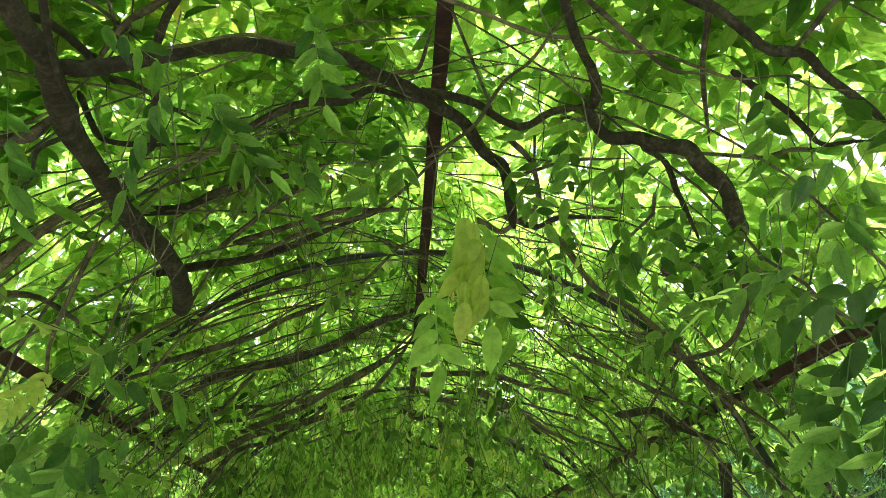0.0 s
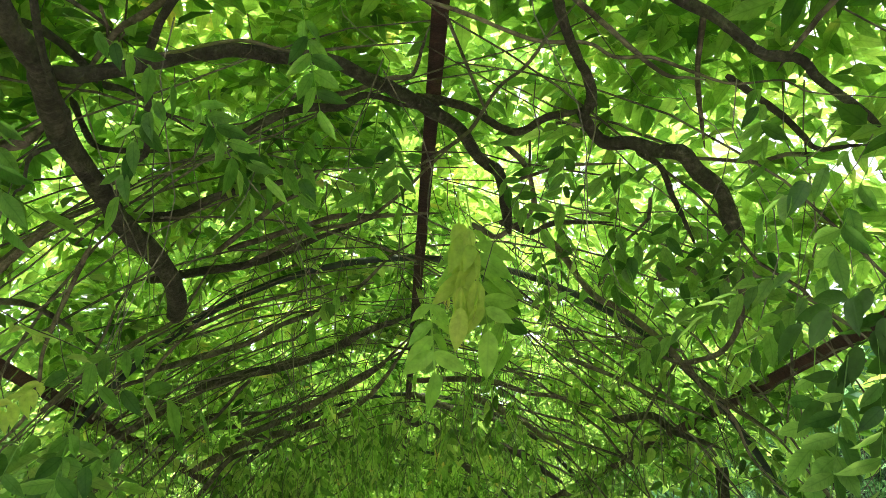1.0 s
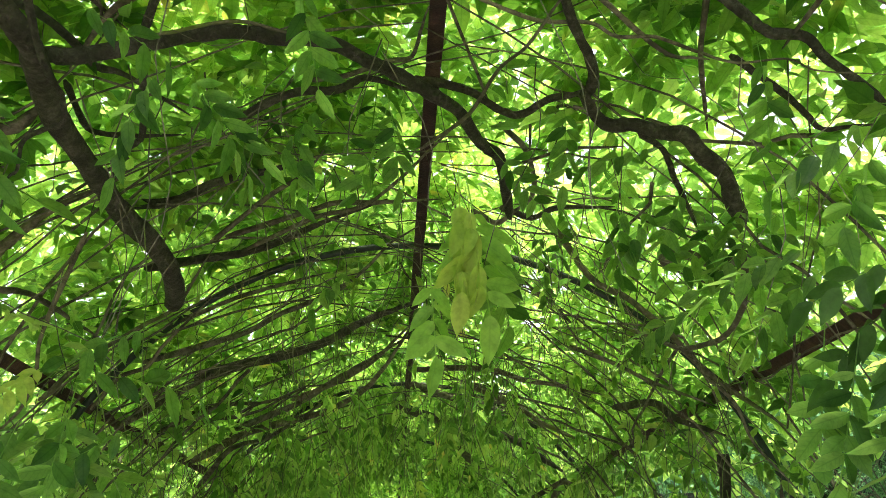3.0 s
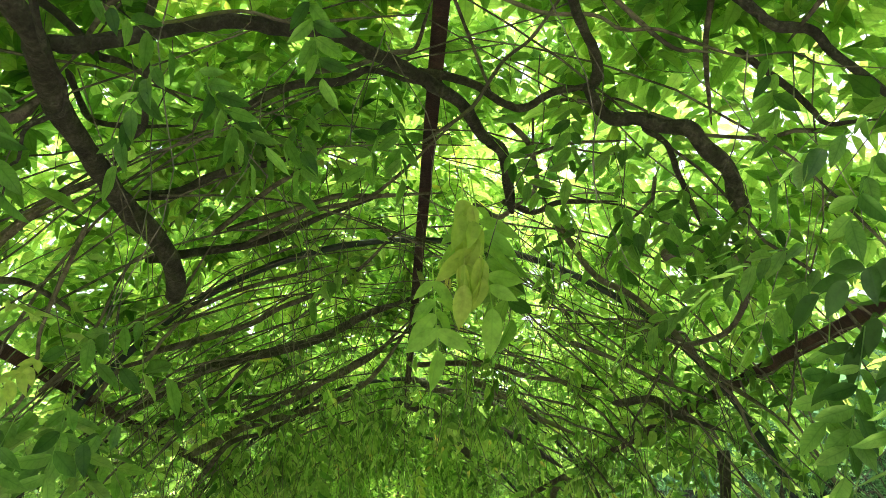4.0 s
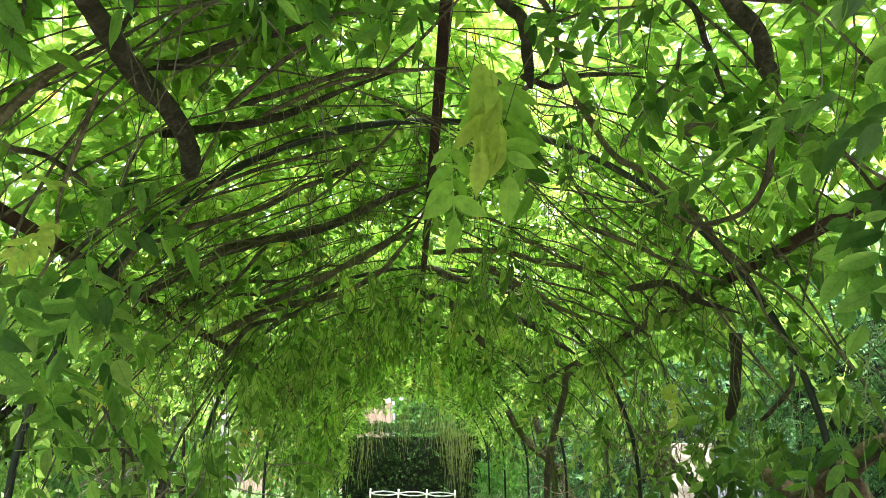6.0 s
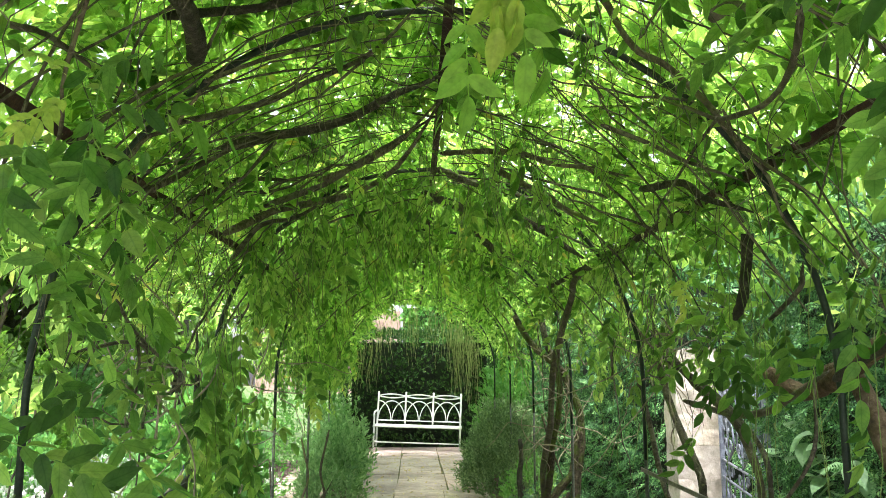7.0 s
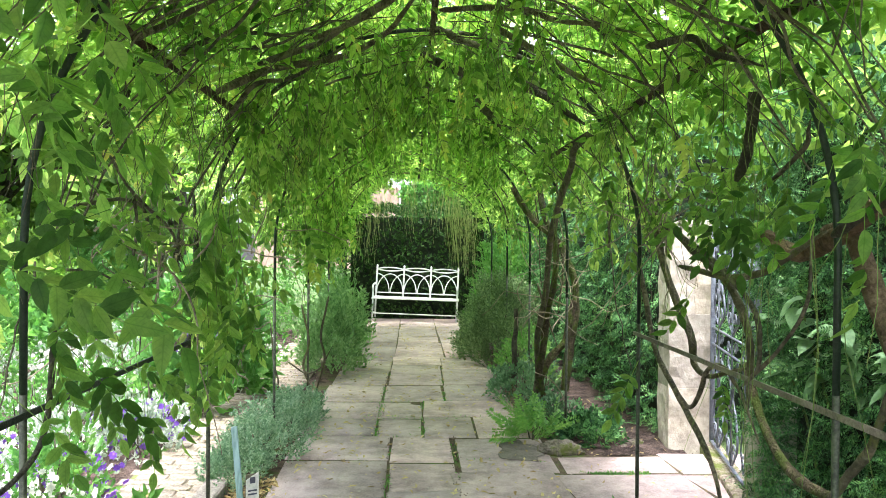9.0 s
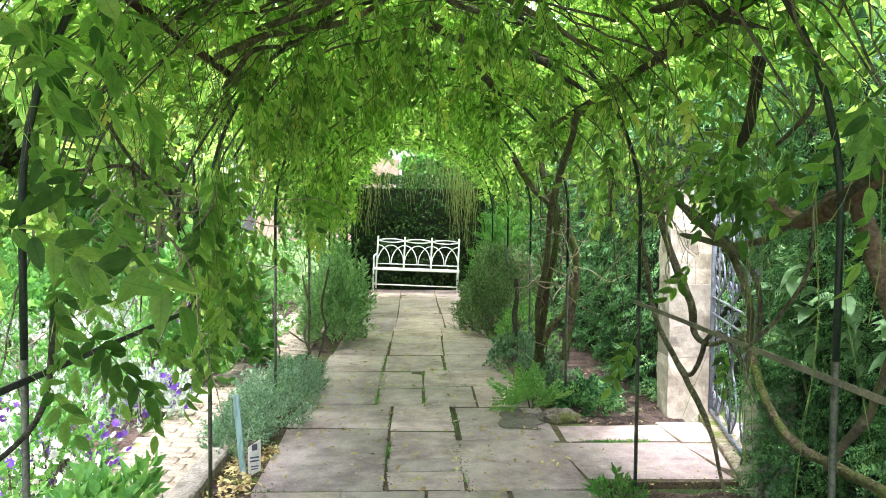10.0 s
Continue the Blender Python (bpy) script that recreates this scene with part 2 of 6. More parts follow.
def flagstone():
    """Worn sandstone: broad tone, blotches, fine grain, lichen and damp stains."""
    n = Nodes("flagstone")
    n.bsdf.inputs["Specular IOR Level"].default_value = 0.35
    broad = n.spread(n.noise(1.7, 4, 0.6), 0.35, 0.65)
    blotch = n.spread(n.noise(9, 6, 0.7), 0.36, 0.64)
    grain = n.spread(n.noise(95, 3, 0.7), 0.3, 0.7)
    tone = n.blend(0.45, broad, blotch)
    tone = n.blend(0.28, tone, grain)
    colour = n.ramp(tone, [(0.1, (0.17, 0.137, 0.138)), (0.4, (0.33, 0.268, 0.268)), (0.65, (0.465, 0.39, 0.387)), (0.95, (0.58, 0.5, 0.49))])
    colour = n.blend(1.0, colour, n.ramp(n.piece(), [(0.0, (0.82, 0.81, 0.82)), (0.35, (0.98, 0.95, 0.93)), (0.7, (1.08, 1.03, 1.0)), (1.0, (1.3, 1.2, 1.14))]), "MULTIPLY")
    stain = n.ramp(n.noise(2.8, 6, 0.72), [(0.52, (0, 0, 0)), (0.66, (0.4, 0.4, 0.4))])
    colour = n.blend(stain, colour, (0.085, 0.072, 0.05))
    lichen = n.ramp(n.noise(17, 4, 0.8), [(0.62, (0, 0, 0)), (0.68, (1, 1, 1))])
    colour = n.blend(lichen, colour, (0.36, 0.34, 0.3))
    n.link(colour, n.bsdf.inputs["Base Color"])
    n.link(n.ramp(blotch, [(0.0, (0.55, 0.55, 0.55)), (1.0, (0.9, 0.9, 0.9))]), n.bsdf.inputs["Roughness"])
    n.bump(tone, 0.014)
    return n.mat


FLAG = flagstone()
LIMESTONE = surface("limestone", [(0.2, (0.27, 0.24, 0.195)), (0.5, (0.41, 0.375, 0.315)), (0.8, (0.52, 0.48, 0.415))], 6, 0.85, 0.006, 26, (1, 1, 1), 0.0, ((0.24, 0.22, 0.175), 3.2, 0.58), 0.6)
SOIL = surface("soil", [(0.25, (0.03, 0.02, 0.016)), (0.5, (0.082, 0.056, 0.046)), (0.8, (0.17, 0.122, 0.1))], 7, 0.95, 0.03, 70)
# near-black colour that stands for the shade deep between hedge leaves
HEDGE_SHADE = surface("hedge_shade_core", [(0.25, (0.006, 0.011, 0.005)), (0.7, (0.018, 0.032, 0.013))], 7, 0.95, 0.02, 70)
GRAVEL = surface("worn_pale_brick", [(0.1, (0.1, 0.086, 0.065)), (0.5, (0.215, 0.187, 0.145)), (0.9, (0.32, 0.285, 0.235))], 7, 0.9, 0.006, 60, (1, 1, 1), 0.0, ((0.085, 0.1, 0.035), 3, 0.56))
LAWN = surface("grass_ground", [(0.25, (0.03, 0.06, 0.015)), (0.5, (0.06, 0.11, 0.03)), (0.8, (0.11, 0.16, 0.05))], 3, 0.95, 0.02, 60)
MOSS_STONE = surface("mossy_stone", [(0.25, (0.14, 0.12, 0.09)), (0.7, (0.34, 0.3, 0.25))], 9, 0.9, 0.02, 50, (1, 1, 1), 0.0, ((0.13, 0.16, 0.035), 6, 0.47))
MORTAR = surface("mortar", [(0.25, (0.32, 0.28, 0.22)), (0.7, (0.5, 0.45, 0.37))], 12, 0.95, 0.01, 60)
JOINT_SOIL = surface("joint_soil", [(0.25, (0.05, 0.04, 0.025)), (0.7, (0.13, 0.1, 0.065))], 10, 0.95, 0.01, 70, (1, 1, 1), 0.0, ((0.09, 0.13, 0.03), 4, 0.5))
SAND_JOINT = surface("sandy_joint", [(0.2, (0.06, 0.05, 0.03)), (0.7, (0.13, 0.115, 0.08))], 8, 0.95, 0.006, 70, (1, 1, 1), 0.0, ((0.12, 0.15, 0.04), 3, 0.5))
KERB = surface("kerb_stone", [(0.2, (0.13, 0.12, 0.105)), (0.8, (0.3, 0.28, 0.25))], 9, 0.9, 0.01, 60)
BLUE_PAINT = surface("blue_green_paint", [(0.25, (0.16, 0.27, 0.27)), (0.7, (0.28, 0.42, 0.42))], 14, 0.6, 0.001, 60, (1, 1, 0.2))
DARK_PRINT = surface("dark_print", [(0.3, (0.08, 0.08, 0.11)), (0.7, (0.12, 0.12, 0.16))], 20, 0.5, 0.0)
PINK_WALL = surface("pink_render", [(0.25, (0.27, 0.18, 0.135)), (0.7, (0.38, 0.28, 0.22))], 2, 0.9, 0.005, 30)
DAMP = surface("damp_stone", [(0.2, (0.075, 0.064, 0.058)), (0.8, (0.17, 0.148, 0.135))], 9, 0.6, 0.003, 60)


# ---- mesh tools ----
def part(name, bm, material, parent=None, label="", smooth=True):
    mesh = bpy.data.meshes.new(name)
    bm.to_mesh(mesh)
    bm.free()
    mesh.materials.append(material)
    if smooth:
        mesh.polygons.foreach_set("use_smooth", [True] * len(mesh.polygons))
    ob = new(name, mesh)
    ob.parent = parent
    return tagged(ob, label)


def thing(name, label, category, place=(0, 0, 0), turn=0.0, group="", kind=""):
    ob = new(name)
    ob.empty_display_size = 0.1
    ob.matrix_world = pose(*place, 0, 0, turn)
    return tagged(ob, label, category, group, kind)


def box(bm, x0, x1, y0, y1, z0, z1, bevel=0.0):
    made = bmesh.ops.create_cube(bm, size=1)["verts"]
    for v in made:
        v.co = Vector((x0 + (v.co.x + 0.5) * (x1 - x0), y0 + (v.co.y + 0.5) * (y1 - y0), z0 + (v.co.z + 0.5) * (z1 - z0)))
    if bevel:
        edges = list({e for v in made for e in v.link_edges})
        bmesh.ops.bevel(bm, geom=edges, offset=bevel, segments=1, affect="EDGES")
    return bm


def smooth_line(points, steps):
    """A Catmull-Rom line through control points of any width."""
    p = np.array(points, float)
    p = np.vstack([2 * p[0] - p[1], p, 2 * p[-1] - p[-2]])
    out = []
    for i in range(1, len(p) - 2):
        for s in np.arange(steps) / steps:
            a, b, c, d = p[i - 1], p[i], p[i + 1], p[i + 2]
            out.append(0.5 * (2 * b + (c - a) * s + (2 * a - 5 * b + 4 * c - d) * s * s + (3 * b - a - 3 * c + d) * s ** 3))
    out.append(p[-2])
    return np.array(out)


def tube_arrays(line, radii, sides=8, lumps=0.0, seed=0, flat=(1, 1)):
    """Vertices and quads of a tube along a line; lumps makes it knotty."""
    line = np.asarray(line, float)
    tangent = np.gradient(line, axis=0)
    tangent /= np.linalg.norm(tangent, axis=1)[:, None] + 1e-9
    side = np.cross(tangent[0], (0.31, 0.2, 0.93) if abs(tangent[0][2]) < 0.9 else (1, 0.1, 0))
    verts, rng = [], np.random.default_rng(seed)
    phase = rng.uniform(0, 6.28, 4)
    angles = np.arange(sides) * 2 * np.pi / sides
    for i, (p, t) in enumerate(zip(line, tangent)):
        side = side - t * side.dot(t)
        side /= np.linalg.norm(side) + 1e-9
        up = np.cross(t, side)
        r = radii[i] * (1 + lumps * (np.sin(2 * angles + phase[0] + i * 0.35) * 0.5 + np.sin(3 * angles + phase[1] - i * 0.6) * 0.35 + 0.5 * np.sin(i * 0.9 + phase[2])))
        verts.append(p + np.outer(np.cos(angles) * r * flat[0], side) + np.outer(np.sin(angles) * r * flat[1], up))
    verts = np.vstack(verts)
    n = len(line)
    a = (np.arange(n - 1)[:, None] * sides + np.arange(sides)).ravel()
    b = (np.arange(n - 1)[:, None] * sides + (np.arange(sides) + 1) % sides).ravel()
    faces = [tuple(q) for q in np.stack([a, b, b + sides, a + sides], 1)]
    faces += [tuple(range(sides))[::-1], tuple(range((n - 1) * sides, n * sides))]
    return verts, faces


def tube(bm, line, radii, sides=8, lumps=0.0, seed=0, flat=(1, 1)):
    if isinstance(radii, (int, float)):
        radii = [radii] * len(line)
    verts, faces = tube_arrays(line, radii, sides, lumps, seed, flat)
    made = [bm.verts.new(v) for v in verts]
    for f in faces:
        bm.faces.new([made[i] for i in f])
    return bm


def bar(bm, a, b, width, thick, facing=(0, 0, 1)):
    """A flat bar from a to b, its wide side towards facing."""
    a, b = Vector(a), Vector(b)
    t = (b - a).normalized()
    f = Vector(facing)
    f = (f - t * f.dot(t)).normalized()
    s = t.cross(f)
    corners = [(s * x * width + f * y * thick) / 2 for x, y in ((-1, -1), (1, -1), (1, 1), (-1, 1))]
    va, vb = [bm.verts.new(a + c) for c in corners], [bm.verts.new(b + c) for c in corners]
    for i in range(4):
        bm.faces.new((va[i], va[(i + 1) % 4], vb[(i + 1) % 4], vb[i]))
    bm.faces.new(va[::-1])
    bm.faces.new(vb)
    return bm


def join_arrays(pieces):
    """Several (verts, faces) into one."""
    verts, faces, base = [], [], 0
    for v, f in pieces:
        verts.append(v)
        faces += [tuple(i + base for i in q) for q in f]
        base += len(v)
    return np.vstack(verts), faces


def leaf_blade(length, width, fold=0.25, droop=0.2, fine=True):
    """A pointed leaf along +y, folded at its midrib and curving down: 8 triangles, or 4."""
    if fine is None:
        w = width * 0.5
        return np.array([(0, 0, 0), (w, length * 0.45, -droop * length * 0.2), (0, length, -droop * length), (-w, length * 0.45, -droop * length * 0.2)], float), [(0, 1, 2, 3)]
    stations = (0.0, 0.42, 1.0)
    widths = (0.0, 0.5, 0.0)
    if fine:
        stations = (0.0, 0.2, 0.52, 0.82, 1.0)
        widths = (0.0, 0.42, 0.48, 0.2, 0.0)
    if fine == 2:
        stations = (0.0, 0.07, 0.2, 0.36, 0.52, 0.68, 0.82, 0.92, 1.0)
        widths = (0.0, 0.24, 0.42, 0.49, 0.48, 0.37, 0.21, 0.08, 0.0)
    verts, faces, rows = [], [], []
    for s, w in zip(stations, widths):
        y, z = s * length, -droop * length * s * s + (0.02 * length * math.sin(9 * s) if fine == 2 else 0.0)
        if w == 0:
            rows.append((len(verts),))
            verts.append((0, y, z))
        else:
            rows.append((len(verts), len(verts) + 1, len(verts) + 2))
            verts += [(-w * width, y, z + fold * w * width), (0, y, z), (w * width, y, z + fold * w * width)]
    for a, b in zip(rows, rows[1:]):
        if len(a) == 1:
            faces += [(a[0], b[1], b[0]), (a[0], b[2], b[1])]
        elif len(b) == 1:
            faces += [(a[0], a[1], b[0]), (a[1], a[2], b[0])]
        else:
            faces += [(a[0], a[1], b[1], b[0]), (a[1], a[2], b[2], b[1])]
    return np.array(verts, float), faces


def compound_leaf(rng, pairs=5, length=0.24, leaflet=0.068, fine=True, droop=0.35, pitch=(-45, -5), fan=(48, 68)):
    """A pinnate leaf along +y with drooping leaflets on a thin stalk."""
    pieces = []
    stalk = np.array([(0, y, -droop * length * (y / length) ** 2) for y in np.linspace(0, length, 4)])
    def point(s):
        return np.array((0, s * length, -droop * length * s * s))
    w = 0.0012
    verts = np.vstack([stalk + (w, 0, 0), stalk - (w, 0, 0)])
    pieces.append((verts, [(i, i + 1, i + 5, i + 4) for i in range(3)]))
    def place(s, yaw, size, pitch):
        v, f = leaf_blade(leaflet * size, leaflet * size * 0.41, rng.uniform(0.1, 0.6), rng.uniform(0.05, 0.4), fine)
        m = np.array(pose(0, 0, 0, pitch, rng.uniform(-38, 38), yaw).to_3x3())
        pieces.append((v @ m.T + point(s), f))
    for k in range(pairs):
        s = 0.3 + 0.66 * k / pairs
        size = (0.75, 0.95, 1.05, 1.05, 0.95, 0.85, 0.8)[min(k, 6)]
        for hand in (-1, 1):
            place(s + rng.uniform(-0.02, 0.02), -hand * rng.uniform(*fan), size * rng.uniform(0.9, 1.1), rng.uniform(*pitch))
    place(1.0, rng.uniform(-12, 12), 1.1, rng.uniform(*pitch) - 8)
    return join_arrays(pieces)


def rib_values(count, fine):
    """For each vertex of a pinnate leaf: 1 on a leaflet's midrib, 0 at its edge; and how far along the leaflet it lies."""
    rows = {True: (0.0, 0.2, 0.52, 0.82, 1.0), 2: (0.0, 0.07, 0.2, 0.36, 0.52, 0.68, 0.82, 0.92, 1.0)}[fine]
    rib, along = [1.0], [0.0]
    for s in rows[1:-1]:
        rib += [0.0, 1.0, 0.0]
        along += [s] * 3
    rib, along = rib + [1.0], along + [1.0]
    blades = (count - 8) // len(rib)
    return np.array([0.0] * 8 + rib * blades), np.array([0.0] * 8 + along * blades)


def ribbed(mesh, rib, along):
    for name, values in (("rib", rib), ("along", along)):
        mesh.attributes.new(name, "FLOAT", "POINT").data.foreach_set("value", np.asarray(values, np.float32))


def scatter(name, templates, places, turns, sizes, material, parent=None, rng=None, ribs=None):
    """One mesh of many small pieces: templates (verts, faces) laid at places with 3x3 turns."""
    rng = rng or np.random.default_rng(5)
    pick = rng.integers(0, len(templates), len(places))
    all_verts, all_loops, all_counts, base = [], [], [], 0
    rib, along = [], []
    for k, (v, f) in enumerate(templates):
        idx = np.nonzero(pick == k)[0]
        if not len(idx):
            continue
        world_v = np.einsum("nij,mj->nmi", turns[idx] * sizes[idx][:, None, None], v) + places[idx][:, None, :]
        flat = np.concatenate([np.array(q) for q in f])
        loops = flat[None, :] + (np.arange(len(idx)) * len(v))[:, None] + base
        all_verts.append(world_v.reshape(-1, 3))
        if ribs:
            values = rib_values(len(v), ribs)
            rib.append(np.tile(values[0], len(idx)))
            along.append(np.tile(values[1], len(idx)))
        all_loops.append(loops.ravel())
        all_counts.append(np.tile([len(q) for q in f], len(idx)))
        base += len(idx) * len(v)
    verts, loops, counts = np.vstack(all_verts), np.concatenate(all_loops), np.concatenate(all_counts)
    mesh = bpy.data.meshes.new(name)
    mesh.vertices.add(len(verts))
    mesh.vertices.foreach_set("co", verts.astype(np.float32).ravel())
    mesh.loops.add(len(loops))
    mesh.loops.foreach_set("vertex_index", loops.astype(np.int32))
    mesh.polygons.add(len(counts))
    mesh.polygons.foreach_set("loop_start", np.concatenate([[0], np.cumsum(counts)[:-1]]).astype(np.int32))
    mesh.materials.append(material)
    mesh.update(calc_edges=True)
    if ribs:
        ribbed(mesh, np.concatenate(rib), np.concatenate(along))
    ob = new(name, mesh)
    ob.parent = parent
    return ob


def frames_from(axis, normal):
    """3x3 turns with +y along axis and +z near normal."""
    y = axis / np.linalg.norm(axis, axis=1)[:, None]
    x = np.cross(y, normal)
    x /= np.linalg.norm(x, axis=1)[:, None] + 1e-9
    return np.stack([x, y, np.cross(x, y)], 2)


# ---- ground, tunnel frame ----
ARCH_R, SPRING = 1.11, 1.5
HOOPS = [0.34 + 1.87 * i for i in range(7)]
TUNNEL_END = 13.4

def arch(angle, y, r=ARCH_R):
    """A point of the tunnel: angle in degrees from straight up (right is plus), r from the arch's axis; past 90 degrees it runs down the side."""
    side = 1 if angle >= 0 else -1
    a = abs(angle)
    if a <= 90:
        return (side * r * math.sin(radians(a)), y, SPRING + r * math.cos(radians(a)))
    return (side * r, y, SPRING - (a - 90) / 90 * SPRING)


bm = bmesh.new()
bmesh.ops.create_grid(bm, x_segments=120, y_segments=120, size=60)
for v in bm.verts:
    v.co.z = 0.03 * noise.noise(v.co * 0.6) - 0.05
tagged(part("ground", bm, LAWN), "mown green grass and garden soil all round", "ground", kind="structure")

def hoop(y):
    ob = thing("garden_arch_hoop", "dark green painted iron tunnel hoop with two upright legs", "garden arch", (0, y, 0), group="hoops of the tunnel")
    line = [(-ARCH_R, 0, -0.1), (-ARCH_R, 0, 0.5), (-ARCH_R, 0, 1.1)]
    line += [(ARCH_R * math.sin(a), 0, SPRING + ARCH_R * math.cos(a)) for a in np.linspace(-math.pi / 2, math.pi / 2, 33)]
    line += [(ARCH_R, 0, 1.1), (ARCH_R, 0, 0.5), (ARCH_R, 0, -0.1)]
    line = np.array(line)
    part("arch_tube", tube(bmesh.new(), line[2:-2], 0.0108, 8), GREEN_IRON, ob)
    for s in (slice(0, 3), slice(-3, None)):
        part("leg", tube(bmesh.new(), line[s], 0.0105, 8), LEG_IRON, ob)
    return ob

for y in HOOPS:
    hoop(y)


# ---- straps along the tunnel ----
def long_bar(name, label, angle, y0, y1, width, thick, material, r=ARCH_R + 0.02):
    x, _, z = arch(angle, 0, r)
    facing = (x, 0, z - SPRING) if abs(angle) <= 90 else (1, 0, 0)
    ob = part(name, bar(bmesh.new(), (x, y0, z), (x, y1, z), width, thick, facing), material, smooth=False)
    return tagged(ob, label, "metal bar", "long bars of the tunnel")

long_bar("ridge_bar", "rusty brown flat iron ridge bar under the leaves", 1.0, HOOPS[0] - 1.4, TUNNEL_END, 0.03, 0.012, RUST_IRON, ARCH_R - 0.02)
for angle in (-55.6, 55.2):
    long_bar("purlin_bar", "rusty brown flat iron bar along the arch", angle, HOOPS[0] - 1.4, HOOPS[3], 0.032, 0.012, RUST_IRON)
for angle in (-117, 117):
    long_bar("side_rail", "weathered grey flat iron rail along the side", angle, HOOPS[0] - 1.4, HOOPS[2] + 0.02, 0.019, 0.006, GREY_IRON if angle > 0 else GREEN_IRON, ARCH_R - 0.02)




# ---- wisteria wood ----
wisteria = thing("wisteria", "old wisteria with twisting brown limbs trained over the iron arches", "climbing plant")
SEED = [0]

def wood(name, material, r0, r1, points):
    """A stem through the points; side branches run on a little and thin out at both ends."""
    SEED[0] += 1
    points = np.array(points, float)
    if name == "branch":
        points = np.vstack([points[0] + (points[0] - points[1]) * 0.35, points, points[-1] + (points[-1] - points[-2]) * 0.6])
    line = smooth_line(points, 5)
    rough = np.random.default_rng(SEED[0])
    line[1:-1] += rough.normal(0, 0.06 * min(r0, r1), (len(line) - 2, 3))
    k = len(line)
    along = np.linspace(0, 1, k)
    radii = (r0 + (r1 - r0) * along) * (1 + rough.normal(0, 0.035, k))
    if name == "branch":
        radii *= np.interp(along, (0.0, 0.12, 0.6, 1.0), (0.5, 0.95, 0.9, 0.22))
    elif name == "limb":
        radii[-2:] *= (0.8, 0.45)
    return part(name, tube(bmesh.new(), line, radii, 10 if max(r0, r1) > 0.012 else 6, 0.08, SEED[0]), material, wisteria)

def limb(name, material, r, r0, r1, *points):
    """A limb that lies on the arch: points as (angle, y)."""
    wander = np.random.default_rng(len(points) + int(1000 * r0))
    return wood(name, material, r0, r1, [arch(a, y, r + wander.uniform(-0.012, 0.012)) for a, y in points])

def vine(name, material, r0, r1, *points):
    return wood(name, material, r0, r1, points)

limb("limb", BARK, 0.97, 0.0148, 0.0231, (-32.8, 0.72), (-33.1, 0.78), (-33.0, 0.84), (-33.7, 0.92), (-34.6, 1.00), (-34.8, 1.11), (-34.9, 1.22), (-35.0, 1.33), (-34.3, 1.45), (-34.3, 1.59), (-35.7, 1.74), (-37.2, 1.80))
limb("branch", BARK, 0.92, 0.0057, 0.0033, (-30.3, 0.70), (-31.5, 0.76), (-32.7, 0.83), (-33.0, 0.89), (-33.1, 0.92), (-34.2, 0.95), (-35.9, 0.97), (-37.8, 0.97), (-39.6, 0.99), (-40.8, 1.02), (-43.0, 1.05))
limb("limb", BARK, 0.98, 0.0116, 0.0123, (-32.5, 0.90), (-30.3, 0.92), (-25.3, 0.94), (-21.3, 0.97), (-17.5, 0.99), (-13.6, 1.02), (-9.4, 1.05), (-6.2, 1.09), (-2.8, 1.15), (0.9, 1.20), (3.8, 1.26), (6.8, 1.36), (9.4, 1.43), (11.0, 1.52), (13.0, 1.67))
limb("branch", BARK, 1.03, 0.0067, 0.0068, (-32.5, 0.84), (-31.4, 0.89), (-30.2, 0.95), (-29.7, 1.01), (-28.1, 1.05), (-25.7, 1.15))
limb("branch", TWIG, 1.02, 0.0072, 0.0058, (-21.9, 0.87), (-24.4, 0.90), (-26.9, 0.92), (-29.8, 0.95))
limb("branch", TWIG, 1.05, 0.0039, 0.0026, (-28.8, 0.86), (-27.7, 0.90), (-26.6, 0.96))
limb("branch", TWIG, 1.04, 0.0032, 0.0025, (-27.0, 0.89), (-27.2, 0.92), (-27.6, 0.94))
limb("branch", BARK, 0.96, 0.0067, 0.0068, (-20.9, 0.82), (-22.9, 0.86), (-25.0, 0.92), (-27.0, 1.01), (-29.1, 1.11), (-30.9, 1.16), (-33.7, 1.20))
limb("branch", BARK, 1.03, 0.0061, 0.0052, (-32.6, 1.03), (-33.0, 1.10), (-32.9, 1.16), (-29.9, 1.20), (-27.1, 1.24))
limb("branch", TWIG, 1.05, 0.0113, 0.0099, (-40.7, 1.06), (-38.0, 1.08), (-35.8, 1.08))
limb("branch", BARK, 1.04, 0.0116, 0.0087, (-33.4, 1.45), (-29.8, 1.48), (-25.9, 1.49), (-22.4, 1.49), (-18.3, 1.50), (-14.5, 1.50))
limb("branch", BARK, 1.00, 0.0094, 0.0094, (-19.8, 1.24), (-15.3, 1.21), (-12.2, 1.19), (-9.2, 1.19), (-6.3, 1.18), (-2.7, 1.20))
limb("branch", TWIG, 1.04, 0.0063, 0.0049, (-10.8, 1.21), (-7.9, 1.22), (-3.8, 1.19), (-1.5, 1.16), (-0.6, 1.08))
limb("branch", PALE_BARK, 0.97, 0.0033, 0.0027, (-22.4, 0.93), (-17.3, 0.96), (-12.9, 0.99), (-7.7, 1.01), (-3.2, 1.01))
limb("branch", PALE_BARK, 1.03, 0.0090, 0.0083, (-48.5, 1.32), (-44.6, 1.31), (-41.2, 1.30), (-36.1, 1.30))
limb("branch", TWIG, 1.04, 0.0073, 0.0064, (-49.6, 1.38), (-48.1, 1.47), (-47.6, 1.56), (-47.1, 1.71))
limb("branch", TWIG, 0.98, 0.0052, 0.0047, (-40.6, 1.35), (-44.9, 1.44), (-50.6, 1.54), (-54.5, 1.61), (-58.6, 1.66), (-63.1, 1.67))
